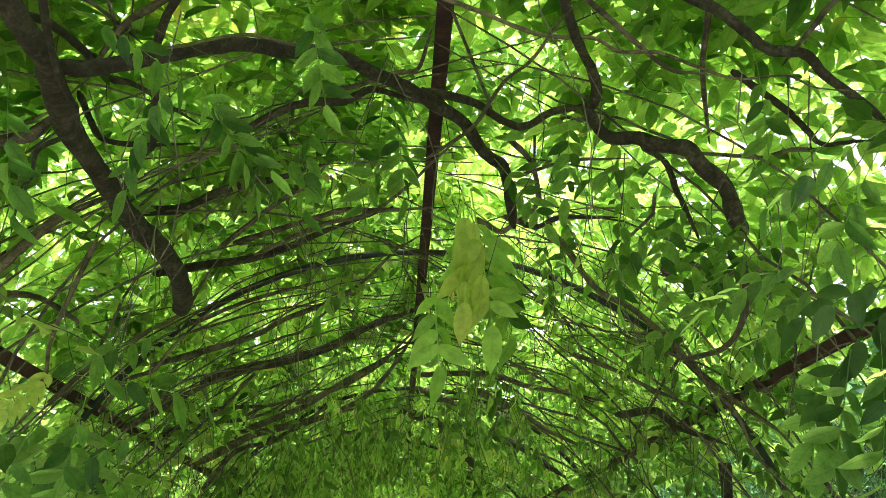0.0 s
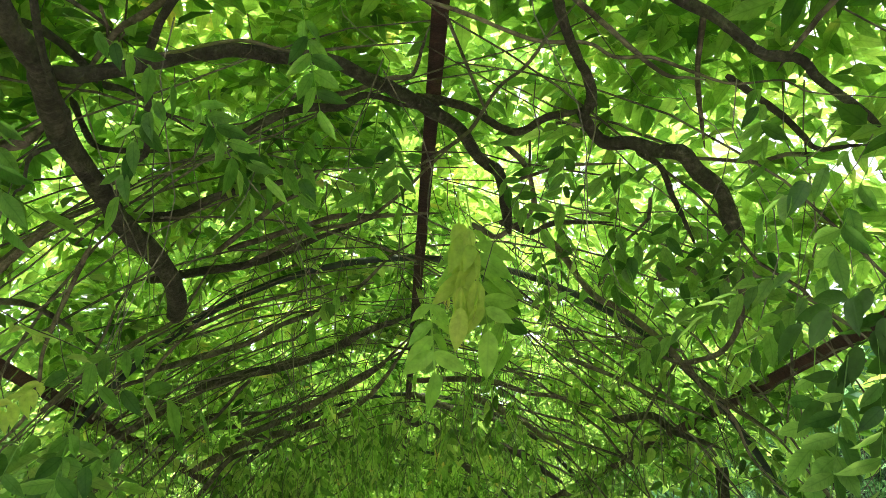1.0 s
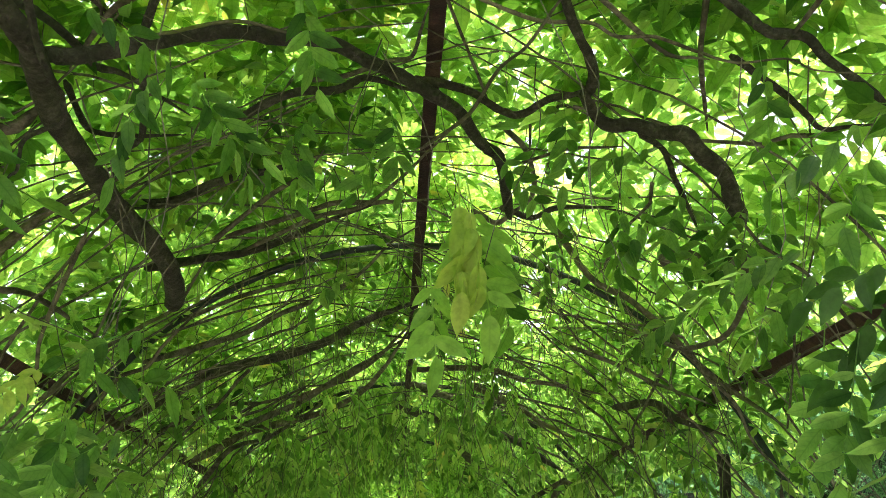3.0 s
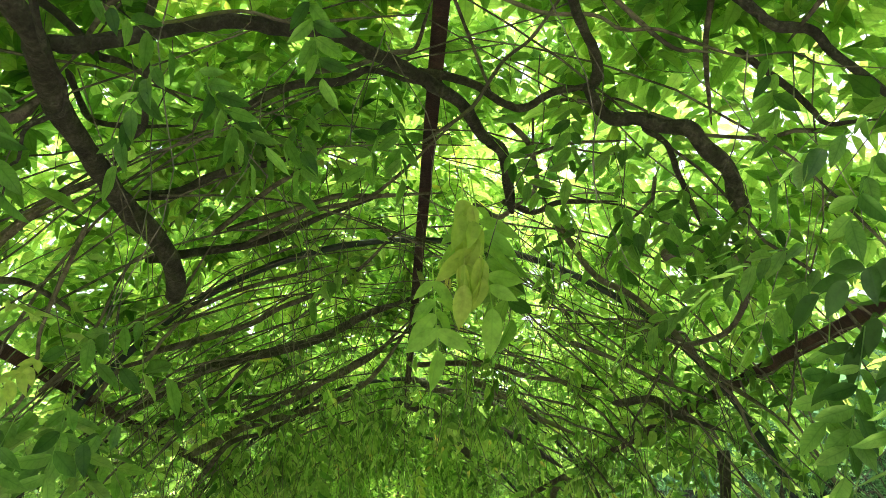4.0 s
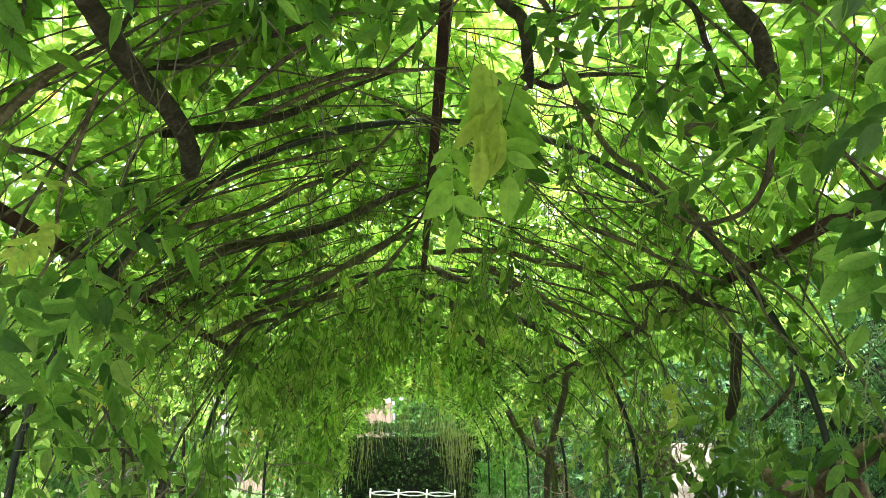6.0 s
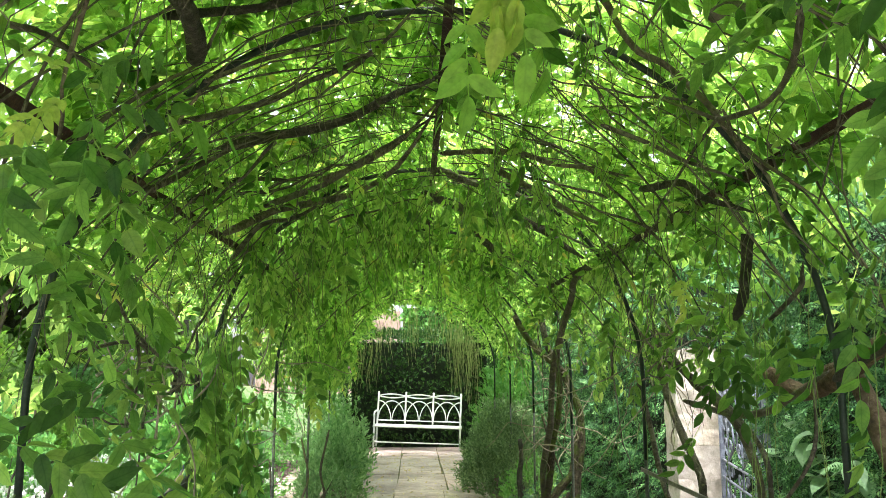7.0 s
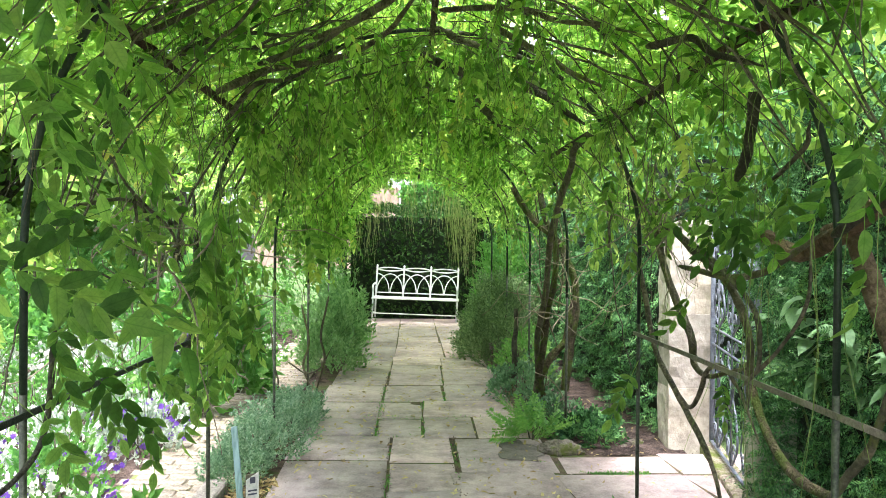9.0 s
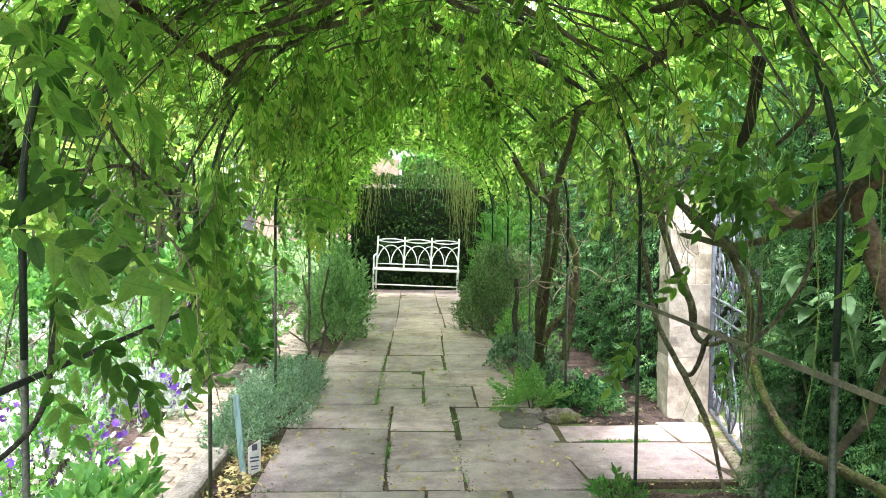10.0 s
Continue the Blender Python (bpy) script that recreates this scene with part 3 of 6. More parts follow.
limb("branch", TWIG, 1.04, 0.0084, 0.0071, (-23.7, 1.77), (-15.8, 1.77), (-10.9, 1.75), (-6.2, 1.75), (-0.3, 1.74))
limb("branch", PALE_BARK, 0.96, 0.0066, 0.0033, (-21.8, 1.66), (-14.5, 1.65), (-8.0, 1.60), (-3.4, 1.50), (0.7, 1.37), (3.4, 1.27))
limb("branch", TWIG, 1.02, 0.0080, 0.0049, (-27.0, 1.70), (-23.0, 1.65), (-18.6, 1.59), (-14.5, 1.52), (-12.7, 1.46))
limb("branch", BARK, 1.03, 0.0131, 0.0087, (-35.1, 1.70), (-30.1, 1.80), (-25.4, 1.83), (-19.6, 1.83), (-14.5, 1.81), (-7.9, 1.78))
limb("branch", TWIG, 1.04, 0.0112, 0.0063, (-43.1, 2.18), (-35.9, 2.34), (-29.9, 2.39), (-23.6, 2.40), (-17.3, 2.38), (-11.8, 2.29), (-7.7, 2.17), (-3.9, 2.06), (-1.1, 1.97))
limb("branch", BARK, 1.04, 0.0208, 0.0137, (-39.8, 2.58), (-33.1, 2.69), (-24.4, 2.82), (-17.2, 2.84), (-9.8, 2.76), (-4.0, 2.66), (-0.2, 2.53))
limb("branch", TWIG, 1.04, 0.0078, 0.0067, (-35.5, 2.06), (-29.1, 2.12), (-23.7, 2.16), (-17.5, 2.15))
limb("branch", TWIG, 1.02, 0.0073, 0.0061, (-53.5, 2.04), (-49.3, 2.07), (-45.7, 2.10), (-41.7, 2.06), (-35.6, 2.02))
limb("branch", PALE_BARK, 0.99, 0.0062, 0.0053, (-55.1, 1.73), (-50.2, 1.77), (-42.3, 1.83), (-36.9, 1.83), (-31.3, 1.72))
limb("branch", TWIG, 1.04, 0.0117, 0.0093, (-54.6, 2.36), (-50.7, 2.45), (-46.3, 2.49), (-41.5, 2.54))
limb("branch", TWIG, 1.05, 0.0131, 0.0091, (-26.4, 3.59), (-17.1, 3.52), (-8.2, 3.35), (-2.2, 2.99))
limb("branch", TWIG, 1.05, 0.0123, 0.0113, (-56.2, 3.55), (-47.5, 3.55), (-40.0, 3.84), (-27.6, 3.91))
limb("limb", BARK, 0.97, 0.0081, 0.0100, (10.1, 0.86), (11.8, 0.92), (13.7, 0.99), (15.7, 1.05), (16.6, 1.09), (16.6, 1.14))
limb("limb", BARK, 0.96, 0.0100, 0.0168, (16.1, 1.11), (17.9, 1.16), (19.7, 1.17), (22.4, 1.16), (25.0, 1.15), (27.1, 1.12), (29.8, 1.15), (33.1, 1.20), (35.6, 1.25), (38.0, 1.28))
limb("branch", BARK, 1.00, 0.0084, 0.0092, (0.4, 1.20), (4.7, 1.23), (8.0, 1.26), (10.6, 1.26), (13.2, 1.21), (15.2, 1.17), (16.8, 1.16))
limb("branch", TWIG, 1.00, 0.0044, 0.0024, (-0.1, 0.94), (3.3, 0.96), (7.1, 0.98), (10.4, 1.00), (14.6, 0.99), (17.2, 0.99), (20.5, 0.99), (24.2, 0.99), (27.8, 0.96), (31.3, 0.93), (33.7, 0.91), (37.3, 0.88))
limb("branch", TWIG, 1.03, 0.0061, 0.0047, (12.4, 0.92), (15.6, 0.97), (18.7, 1.01), (22.3, 1.03), (24.6, 1.02))
limb("limb", BARK, 1.02, 0.0100, 0.0067, (19.4, 0.86), (23.2, 0.88), (26.2, 0.89), (28.9, 0.90), (31.6, 0.90), (33.9, 0.91), (36.8, 0.92), (40.1, 0.93))
limb("branch", TWIG, 1.03, 0.0053, 0.0050, (31.0, 0.77), (30.9, 0.83), (30.7, 0.89))
limb("branch", BARK, 1.06, 0.0076, 0.0065, (28.4, 1.04), (30.6, 1.05), (33.2, 1.06), (35.4, 1.06), (37.9, 1.07), (39.9, 1.05))
limb("branch", BARK, 1.00, 0.0075, 0.0059, (24.2, 1.23), (26.7, 1.27), (29.2, 1.31), (32.4, 1.38), (34.5, 1.43))
limb("branch", TWIG, 1.04, 0.0038, 0.0034, (1.9, 1.04), (3.5, 1.13), (5.9, 1.25), (6.8, 1.28))
limb("branch", PALE_BARK, 0.95, 0.0045, 0.0024, (1.0, 1.34), (4.7, 1.21), (7.0, 1.09), (9.1, 1.00), (10.8, 0.91), (11.6, 0.86))
limb("branch", TWIG, 1.02, 0.0070, 0.0069, (9.8, 1.36), (12.7, 1.45), (14.6, 1.53), (15.1, 1.62), (14.2, 1.68))
limb("branch", TWIG, 1.02, 0.0050, 0.0035, (13.5, 1.46), (17.2, 1.41), (20.8, 1.34))
limb("branch", BARK, 0.99, 0.0096, 0.0063, (12.6, 1.68), (16.1, 1.69), (18.5, 1.61), (22.6, 1.53))
limb("branch", TWIG, 1.06, 0.0054, 0.0052, (23.6, 0.95), (25.0, 1.03), (26.7, 1.11), (28.7, 1.19))
limb("branch", TWIG, 0.99, 0.0070, 0.0082, (8.6, 1.73), (11.5, 1.73), (13.4, 1.68))
limb("limb", PALE_BARK, 0.97, 0.0153, 0.0091, (34.1, 1.58), (35.4, 1.53), (38.4, 1.48), (41.2, 1.39))
limb("branch", PALE_BARK, 0.98, 0.0082, 0.0063, (42.0, 1.45), (44.6, 1.52), (46.3, 1.62), (47.1, 1.72), (46.2, 1.83), (44.6, 1.93), (40.5, 1.99), (36.4, 2.05), (34.1, 2.03))
limb("branch", PALE_BARK, 1.02, 0.0103, 0.0086, (21.7, 1.82), (28.3, 1.94), (34.5, 1.96), (42.0, 1.98), (47.8, 2.00), (53.5, 1.99), (58.8, 1.92))
limb("branch", BARK, 1.05, 0.0150, 0.0125, (47.4, 2.76), (50.3, 2.55), (54.1, 2.47), (57.9, 2.32))
limb("branch", TWIG, 1.04, 0.0151, 0.0105, (4.7, 3.51), (11.9, 3.40), (20.8, 3.27), (28.3, 3.17), (35.2, 3.03), (40.1, 2.92))
limb("branch", TWIG, 1.04, 0.0211, 0.0130, (-51.4, 3.31), (-42.6, 3.54), (-31.8, 3.88), (-22.0, 3.97), (-11.8, 3.79), (-5.6, 3.43), (-1.1, 3.04))
limb("branch", BARK, 1.05, 0.0115, 0.0113, (-51.7, 2.73), (-46.0, 2.85), (-41.9, 2.96), (-36.9, 3.19))
limb("branch", TWIG, 1.06, 0.0173, 0.0113, (-40.1, 3.49), (-29.3, 3.65), (-19.6, 3.54), (-10.9, 3.42), (-3.6, 3.17))
limb("branch", PALE_BARK, 1.05, 0.0165, 0.0140, (17.7, 3.69), (26.3, 3.73), (31.3, 3.71), (37.9, 3.67), (46.5, 3.54))
limb("branch", BARK, 1.05, 0.0287, 0.0277, (2.1, 4.43), (12.8, 4.75), (23.7, 4.60), (36.0, 4.35), (43.3, 4.30), (48.9, 4.24))
limb("branch", TWIG, 1.06, 0.0199, 0.0199, (4.3, 3.95), (11.7, 4.07), (19.6, 4.00), (27.6, 3.93))
limb("branch", BARK, 1.05, 0.0308, 0.0296, (17.5, 5.31), (24.1, 5.57), (30.0, 5.82))
limb("branch", TWIG, 1.04, 0.0092, 0.0064, (34.2, 2.57), (40.3, 2.49), (46.4, 2.41), (52.2, 2.24))
limb("branch", TWIG, 1.00, 0.0056, 0.0056, (45.8, 1.96), (50.2, 1.98), (56.0, 1.99), (62.2, 2.01), (68.0, 1.98))
vine("trunk", PALE_BARK, 0.0161, 0.0270, (1.13, 3.70, 2.27), (1.06, 3.92, 2.22), (0.99, 4.14, 2.17), (0.91, 4.36, 2.12), (0.87, 4.59, 2.07), (0.90, 4.81, 1.99), (0.89, 5.03, 1.86), (0.90, 5.25, 1.74), (0.90, 5.47, 1.61), (0.92, 5.69, 1.41), (0.94, 5.91, 1.14), (0.95, 6.14, 0.95), (0.95, 6.36, 0.70), (1.00, 6.58, 0.43), (1.01, 6.80, 0.17))
vine("trunk", MOSSY_TRUNK, 0.0151, 0.0340, (0.98, 5.20, 2.06), (0.98, 5.37, 1.92), (0.94, 5.53, 1.71), (0.96, 5.70, 1.57), (1.01, 5.87, 1.40), (1.02, 6.03, 1.18), (1.00, 6.20, 0.95), (1.01, 6.37, 0.70), (1.00, 6.53, 0.44), (1.06, 6.70, 0.19))
vine("trunk", MOSSY_TRUNK, 0.0246, 0.0392, (0.79, 6.75, 2.00), (0.89, 6.75, 1.82), (1.01, 6.75, 1.68), (1.19, 6.75, 1.53), (1.26, 6.75, 1.38), (1.34, 6.75, 1.19), (1.35, 6.75, 0.94), (1.31, 6.75, 0.65), (1.28, 6.75, 0.40), (1.26, 6.75, 0.23))
vine("branch", MOSSY_TRUNK, 0.0288, 0.0431, (1.29, 6.60, 0.96), (1.23, 6.60, 0.69), (1.10, 6.60, 0.53), (1.03, 6.60, 0.37))
vine("trunk", BARK, 0.0210, 0.0300, (0.94, 7.60, 0.87), (0.95, 7.60, 0.70), (0.93, 7.60, 0.53), (0.94, 7.60, 0.31), (0.92, 7.60, 0.18))
vine("branch", TWIG, 0.0252, 0.0352, (1.04, 6.90, 2.03), (1.09, 6.90, 1.78), (1.15, 6.90, 1.63))
vine("branch", PALE_BARK, 0.0114, 0.0091, (0.96, 6.30, 1.12), (1.01, 6.30, 0.94), (1.07, 6.30, 0.78))
vine("branch", PALE_BARK, 0.0115, 0.0092, (1.15, 6.30, 1.37), (1.14, 6.30, 1.19), (1.12, 6.30, 1.03))
vine("branch", PALE_BARK, 0.0179, 0.0146, (-1.25, 3.19, 1.98), (-1.25, 3.31, 2.13), (-1.25, 3.46, 2.29))
vine("branch", PALE_BARK, 0.0146, 0.0128, (-1.25, 3.46, 2.01), (-1.25, 3.53, 2.13), (-1.25, 3.63, 2.23))
vine("branch", PALE_BARK, 0.021, 0.0185, (1.20, 4.14, 1.74), (1.20, 4.08, 1.60), (1.20, 3.99, 1.44), (1.20, 3.79, 1.26), (1.20, 3.57, 1.10), (1.20, 3.53, 0.98), (1.20, 3.37, 0.95), (1.20, 3.09, 1.02))
vine("branch", PALE_BARK, 0.0168, 0.0204, (1.17, 3.73, 1.59), (1.17, 3.51, 1.50), (1.17, 3.31, 1.44), (1.17, 3.10, 1.37), (1.17, 2.95, 1.25), (1.17, 2.89, 1.13), (1.17, 2.90, 0.99))
vine("branch", PALE_BARK, 0.0130, 0.0153, (1.15, 3.45, 1.41), (1.15, 3.05, 1.39), (1.15, 2.76, 1.42), (1.15, 2.57, 1.48), (1.15, 2.43, 1.53))
vine("branch", TWIG, 0.0125, 0.0099, (1.14, 3.68, 1.58), (1.14, 3.26, 1.48), (1.14, 2.98, 1.38), (1.14, 2.78, 1.27), (1.14, 2.75, 1.11), (1.14, 2.81, 1.04))
vine("trunk", BROWN_BARK, 0.027, 0.034, (1.22, 2.88, 1.55), (1.22, 2.67, 1.49), (1.22, 2.53, 1.51), (1.22, 2.37, 1.56), (1.22, 2.19, 1.63), (1.22, 1.94, 1.67))
vine("trunk", BROWN_BARK, 0.026, 0.036, (1.24, 2.50, 1.56), (1.24, 2.38, 1.56), (1.24, 2.29, 1.45), (1.24, 2.2, 1.31), (1.24, 2.07, 1.14), (1.24, 1.93, 0.94))
vine("trunk", MOSSY_TRUNK, 0.0186, 0.0203, (1.46, 3.57, 0.97), (1.44, 3.46, 0.86), (1.43, 3.32, 0.74), (1.41, 3.11, 0.65), (1.39, 2.89, 0.63), (1.38, 2.66, 0.65), (1.36, 2.34, 0.67))
vine("branch", PALE_BARK, 0.0147, 0.0164, (1.28, 2.52, 0.71), (1.28, 2.43, 0.81), (1.28, 2.33, 0.91), (1.28, 2.25, 1.07), (1.28, 2.18, 1.23))
vine("branch", TWIG, 0.0141, 0.0144, (1.13, 4.20, 1.45), (1.13, 4.05, 1.27), (1.13, 3.87, 1.00), (1.13, 3.57, 0.85), (1.13, 3.28, 0.72), (1.13, 3.11, 0.61), (1.13, 2.97, 0.41))
vine("branch", TWIG, 0.0114, 0.0110, (1.14, 3.76, 0.91), (1.14, 3.52, 0.82), (1.14, 3.40, 0.81), (1.14, 3.30, 0.89), (1.14, 3.22, 1.00), (1.14, 3.06, 1.04), (1.14, 2.90, 0.97), (1.14, 2.80, 0.88))
vine("limb", BARK, 0.0195, 0.0165, (1.00, 2.50, 2.00), (1.00, 2.52, 1.90), (1.00, 2.56, 1.80), (1.00, 2.63, 1.73))
vine("branch", TWIG, 0.0100, 0.0075, (1.10, 2.58, 1.73), (1.10, 2.38, 1.81), (1.10, 2.36, 1.86))
vine("branch", TWIG, 0.0081, 0.0062, (1.05, 2.61, 1.08), (1.05, 2.42, 1.20), (1.05, 2.26, 1.35), (1.05, 2.24, 1.51))
vine("branch", BARK, 0.0142, 0.0100, (1.00, 1.99, 1.56), (1.00, 1.85, 1.61), (1.00, 1.74, 1.64))
vine("branch", BARK, 0.0087, 0.0094, (-1.05, 2.25, 1.21), (-1.05, 2.21, 1.02), (-1.05, 2.12, 0.94), (-1.05, 1.92, 0.90))
vine("branch", BARK, 0.0259, 0.0169, (-1.10, 3.07, 2.24), (-1.10, 2.95, 2.11), (-1.10, 2.84, 1.97), (-1.10, 2.77, 1.92))
vine("branch", TWIG, 0.0070, 0.0082, (-1.12, 2.63, 1.63), (-1.12, 2.91, 1.66), (-1.12, 3.14, 1.64), (-1.12, 3.21, 1.53), (-1.12, 3.16, 1.36), (-1.12, 3.13, 1.18))
vine("branch", TWIG, 0.0065, 0.0081, (-1.12, 2.86, 1.78), (-1.12, 2.99, 1.71), (-1.12, 3.20, 1.64), (-1.12, 3.48, 1.56), (-1.12, 3.64, 1.44))
vine("branch", TWIG, 0.0069, 0.0068, (-1.12, 3.05, 1.66), (-1.12, 3.08, 1.55), (-1.12, 3.01, 1.40))
vine("branch", BARK, 0.0231, 0.0191, (-1.15, 5.79, 2.81), (-1.15, 4.61, 2.45), (-1.15, 4.25, 2.29))
vine("branch", BARK, 0.0200, 0.0206, (-1.15, 3.82, 1.00), (-1.15, 3.96, 1.09), (-1.15, 4.01, 1.29), (-1.15, 3.97, 1.57))
vine("branch", PALE_BARK, 0.0080, 0.0146, (-0.75, 6.20, 0.99), (-0.84, 6.60, 0.71), (-0.85, 7.00, 0.46), (-0.96, 7.40, 0.14))
vine("branch", PALE_BARK, 0.0091, 0.0138, (-1.04, 7.00, 0.86), (-0.99, 7.00, 0.61), (-1.04, 7.00, 0.41), (-0.97, 7.00, 0.19))
vine("branch", PALE_BARK, 0.0091, 0.0110, (-1.32, 7.00, 0.66), (-1.30, 7.00, 0.41), (-1.26, 7.00, 0.26), (-1.28, 7.00, 0.11))
vine("branch", PALE_BARK, 0.0093, 0.0085, (-1.17, 7.20, 0.38), (-1.04, 7.20, 0.30), (-0.91, 7.20, 0.35), (-0.84, 7.20, 0.48))

# thin runners and dry tendrils that hang from the arch
def runners(name, count, y_range, angle_range, length, radius, material, seed, r_range=(0.9, 1.06), slack=0.1):
    dice = np.random.default_rng(seed)
    pieces = []
    for _ in range(count):
        p = np.array(arch(dice.uniform(*angle_range), dice.uniform(*y_range), dice.uniform(*r_range)))
        reach = dice.uniform(*length)
        drift = dice.normal(0, slack, 3)
        line = [p + np.array((drift[0] * s + 0.02 * math.sin(7 * s + drift[2] * 40), drift[1] * s + 0.02 * math.cos(6 * s + drift[0] * 50), -reach * s)) for s in np.linspace(0, 1, 7)]
        pieces.append(tube_arrays(line, np.linspace(radius, radius * 0.6, 7), 4))
    verts, faces = join_arrays(pieces)
    mesh = bpy.data.meshes.new(name)
    mesh.from_pydata(verts.tolist(), [], faces)
    mesh.materials.append(material)
    ob = new(name, mesh)
    ob.parent = wisteria
    return tagged(ob, kind="stuff")

runners("thin_runner", 270, (0.8, 3.4), (-75, 75), (0.1, 0.5), 0.0012, TWIG, 21)
runners("thin_runner", 120, (2.5, 7.0), (-85, 85), (0.1, 0.6), 0.0016, TWIG, 22)
runners("green_runner", 150, (1.2, 6.0), (-115, 95), (0.2, 0.8), 0.0013, STEM, 23)
runners("green_runner", 8, (2.0, 2.9), (66, 84), (0.7, 1.35), 0.0016, STEM, 25, (0.98, 1.12), 0.06)
runners("pale_runner", 60, (11.6, 13.2), (34, 66), (0.5, 1.15), 0.0024, PALE_RUNNER, 26, (0.85, 1.05), 0.03)
runners("pale_runner", 130, (12.3, 13.3), (-80, 75), (0.25, 0.85), 0.0022, PALE_RUNNER, 24, (0.82, 1.1), 0.03)

def arching_shoots(name, count, y_range, seed, radius=0.004, fan=0.6):
    """Long bent shoots under the leaves; most rise from the sides to the ridge in a fan."""
    dice = np.random.default_rng(seed)
    pieces = []
    for _ in range(count):
        a0, y0 = dice.uniform(-100, 90), dice.uniform(*y_range)
        da, dy, r = dice.normal(0, 38), dice.normal(0.1, 0.55), dice.uniform(1.0, 1.16)
        if dice.uniform() < fan:
            side = -1 if dice.uniform() < 0.5 else 1
            a0 = side * dice.uniform(35, 95)
            da, dy = -a0 + side * dice.normal(5, 10), dice.normal(0.15, 0.4)
        bend, sag = dice.normal(0, 0.25), dice.uniform(0.0, 0.08)
        line = [arch(a0 + da * s, y0 + dy * s + bend * s * (1 - s), r - sag * math.sin(3.1 * s)) for s in np.linspace(0, 1, 12)]
        line = np.array(line) + np.cumsum(dice.normal(0, 0.009, (12, 3)), axis=0)
        pieces.append(tube_arrays(line, np.linspace(radius * dice.uniform(0.5, 1.6), radius * 0.45, 12), 5))
    verts, faces = join_arrays(pieces)
    mesh = bpy.data.meshes.new(name)
    mesh.from_pydata(verts.tolist(), [], faces)
    mesh.materials.append(TWIG)
    ob = new(name, mesh)
    ob.parent = wisteria
    return tagged(ob, kind="stuff")

def tangle(centre, spread, count, radius, seed):
    """Dry twigs caught among the leaves at the side."""
    dice = np.random.default_rng(seed)
    pieces = []
    for _ in range(count):
        p = np.array(centre) + dice.normal(0, 1, 3) * spread
        step = dice.normal(0, 0.05, 3) + (0, 0, -0.02)
        line = [p]
        for _ in range(7):
            step = step * 0.85 + dice.normal(0, 0.022, 3)
            line.append(line[-1] + step)
        pieces.append(tube_arrays(smooth_line(line, 2), np.linspace(radius * dice.uniform(0.6, 1.5), radius * 0.4, 15), 5))
    verts, faces = join_arrays(pieces)
    mesh = bpy.data.meshes.new("dry_twig")
    mesh.from_pydata(verts.tolist(), [], faces)
    mesh.materials.append(DRY_TWIG)
    ob = new("dry_twig", mesh)
    ob.parent = wisteria
    return tagged(ob, "grey-brown dry twigs", kind="stuff")

tangle((-1.06, 3.1, 1.45), (0.07, 0.26, 0.1), 20, 0.0042, 61)
tangle((-1.08, 4.6, 1.2), (0.08, 0.5, 0.25), 16, 0.005, 62)
tangle((1.1, 6.2, 1.3), (0.1, 0.3, 0.35), 36, 0.005, 63)
tangle((1.12, 3.9, 1.65), (0.06, 0.3, 0.12), 24, 0.004, 64)
arching_shoots("shoot", 78, (0.9, 2.6), 31, 0.0032)
arching_shoots("shoot", 56, (2.0, 5.4), 33, 0.005)
arching_shoots("shoot", 44, (4.0, 12.0), 32, 0.006)


# ---- canopy ----
def canopy(name, count, r_range, y_range, low, dice, fine, hang, outward_pull, thin=(-0.95, 0.0), size=(0.8, 1.15), pitch=(-30, 5), sparse=0.0, fan=(46, 68), sides=0.0, material=WISTERIA_LEAF):
    """Many leaves in a shell over the arch; low: how far down its left and right side it reaches, in the arch's degrees."""
    templates = [compound_leaf(dice, int(dice.integers(4, 7)), dice.uniform(0.2, 0.28), dice.uniform(0.06, 0.078), fine, dice.uniform(0.1, 0.45), pitch, fan) for _ in range(8)]
    n = count
    a = dice.uniform(-low[0], low[1], n)
    y = dice.uniform(*y_range, n)
    r = dice.uniform(*r_range, n)
    rad = np.radians(np.minimum(np.abs(a), 90))
    s = np.sign(a)
    down = np.maximum(np.abs(a) - 90, 0) / 90 * SPRING
    places = np.stack([s * r * np.sin(rad), y, SPRING + r * np.cos(rad) - down], 1)
    clump = np.array([noise.noise(Vector(p) * 2.6) + 0.6 * noise.noise(Vector(p) * 6.0) for p in places])
    edge = np.where(a > 0, (low[1] - a) / 25, (low[0] + a) / 25)
    ok = (clump > dice.uniform(*thin, n)) & (dice.uniform(0, 1, n) < 0.25 + edge)
    ok &= dice.uniform(0, 1, n) > sparse * np.clip(np.minimum(a - 2, 44 - a) / 10, 0, 1) * np.clip((y - 1.2) / 0.3, 0, 1)
    ok &= dice.uniform(0, 1, n) > sides * np.clip((np.abs(a) - 26) / 14, 0, 1)
    places, s, rad = places[ok], s[ok], rad[ok]
    n = len(places)
    outward = np.stack([s * np.sin(rad), np.zeros(n), np.cos(rad)], 1)
    heading = dice.uniform(0, 2 * np.pi, n)
    axis = np.stack([np.cos(heading), np.sin(heading), dice.normal(-hang, 0.3, n)], 1)
    axis += outward * (outward_pull - (axis * outward).sum(1) * 0.5)[:, None]
    up = outward * 0.9 + (0, 0, 0.4) + dice.normal(0, 0.28, (n, 3))
    ob = scatter(name, templates, places, frames_from(axis, up), dice.uniform(*size, n), material, wisteria, dice, fine or None)
    return tagged(ob, kind="stuff")

dice = np.random.default_rng(11)
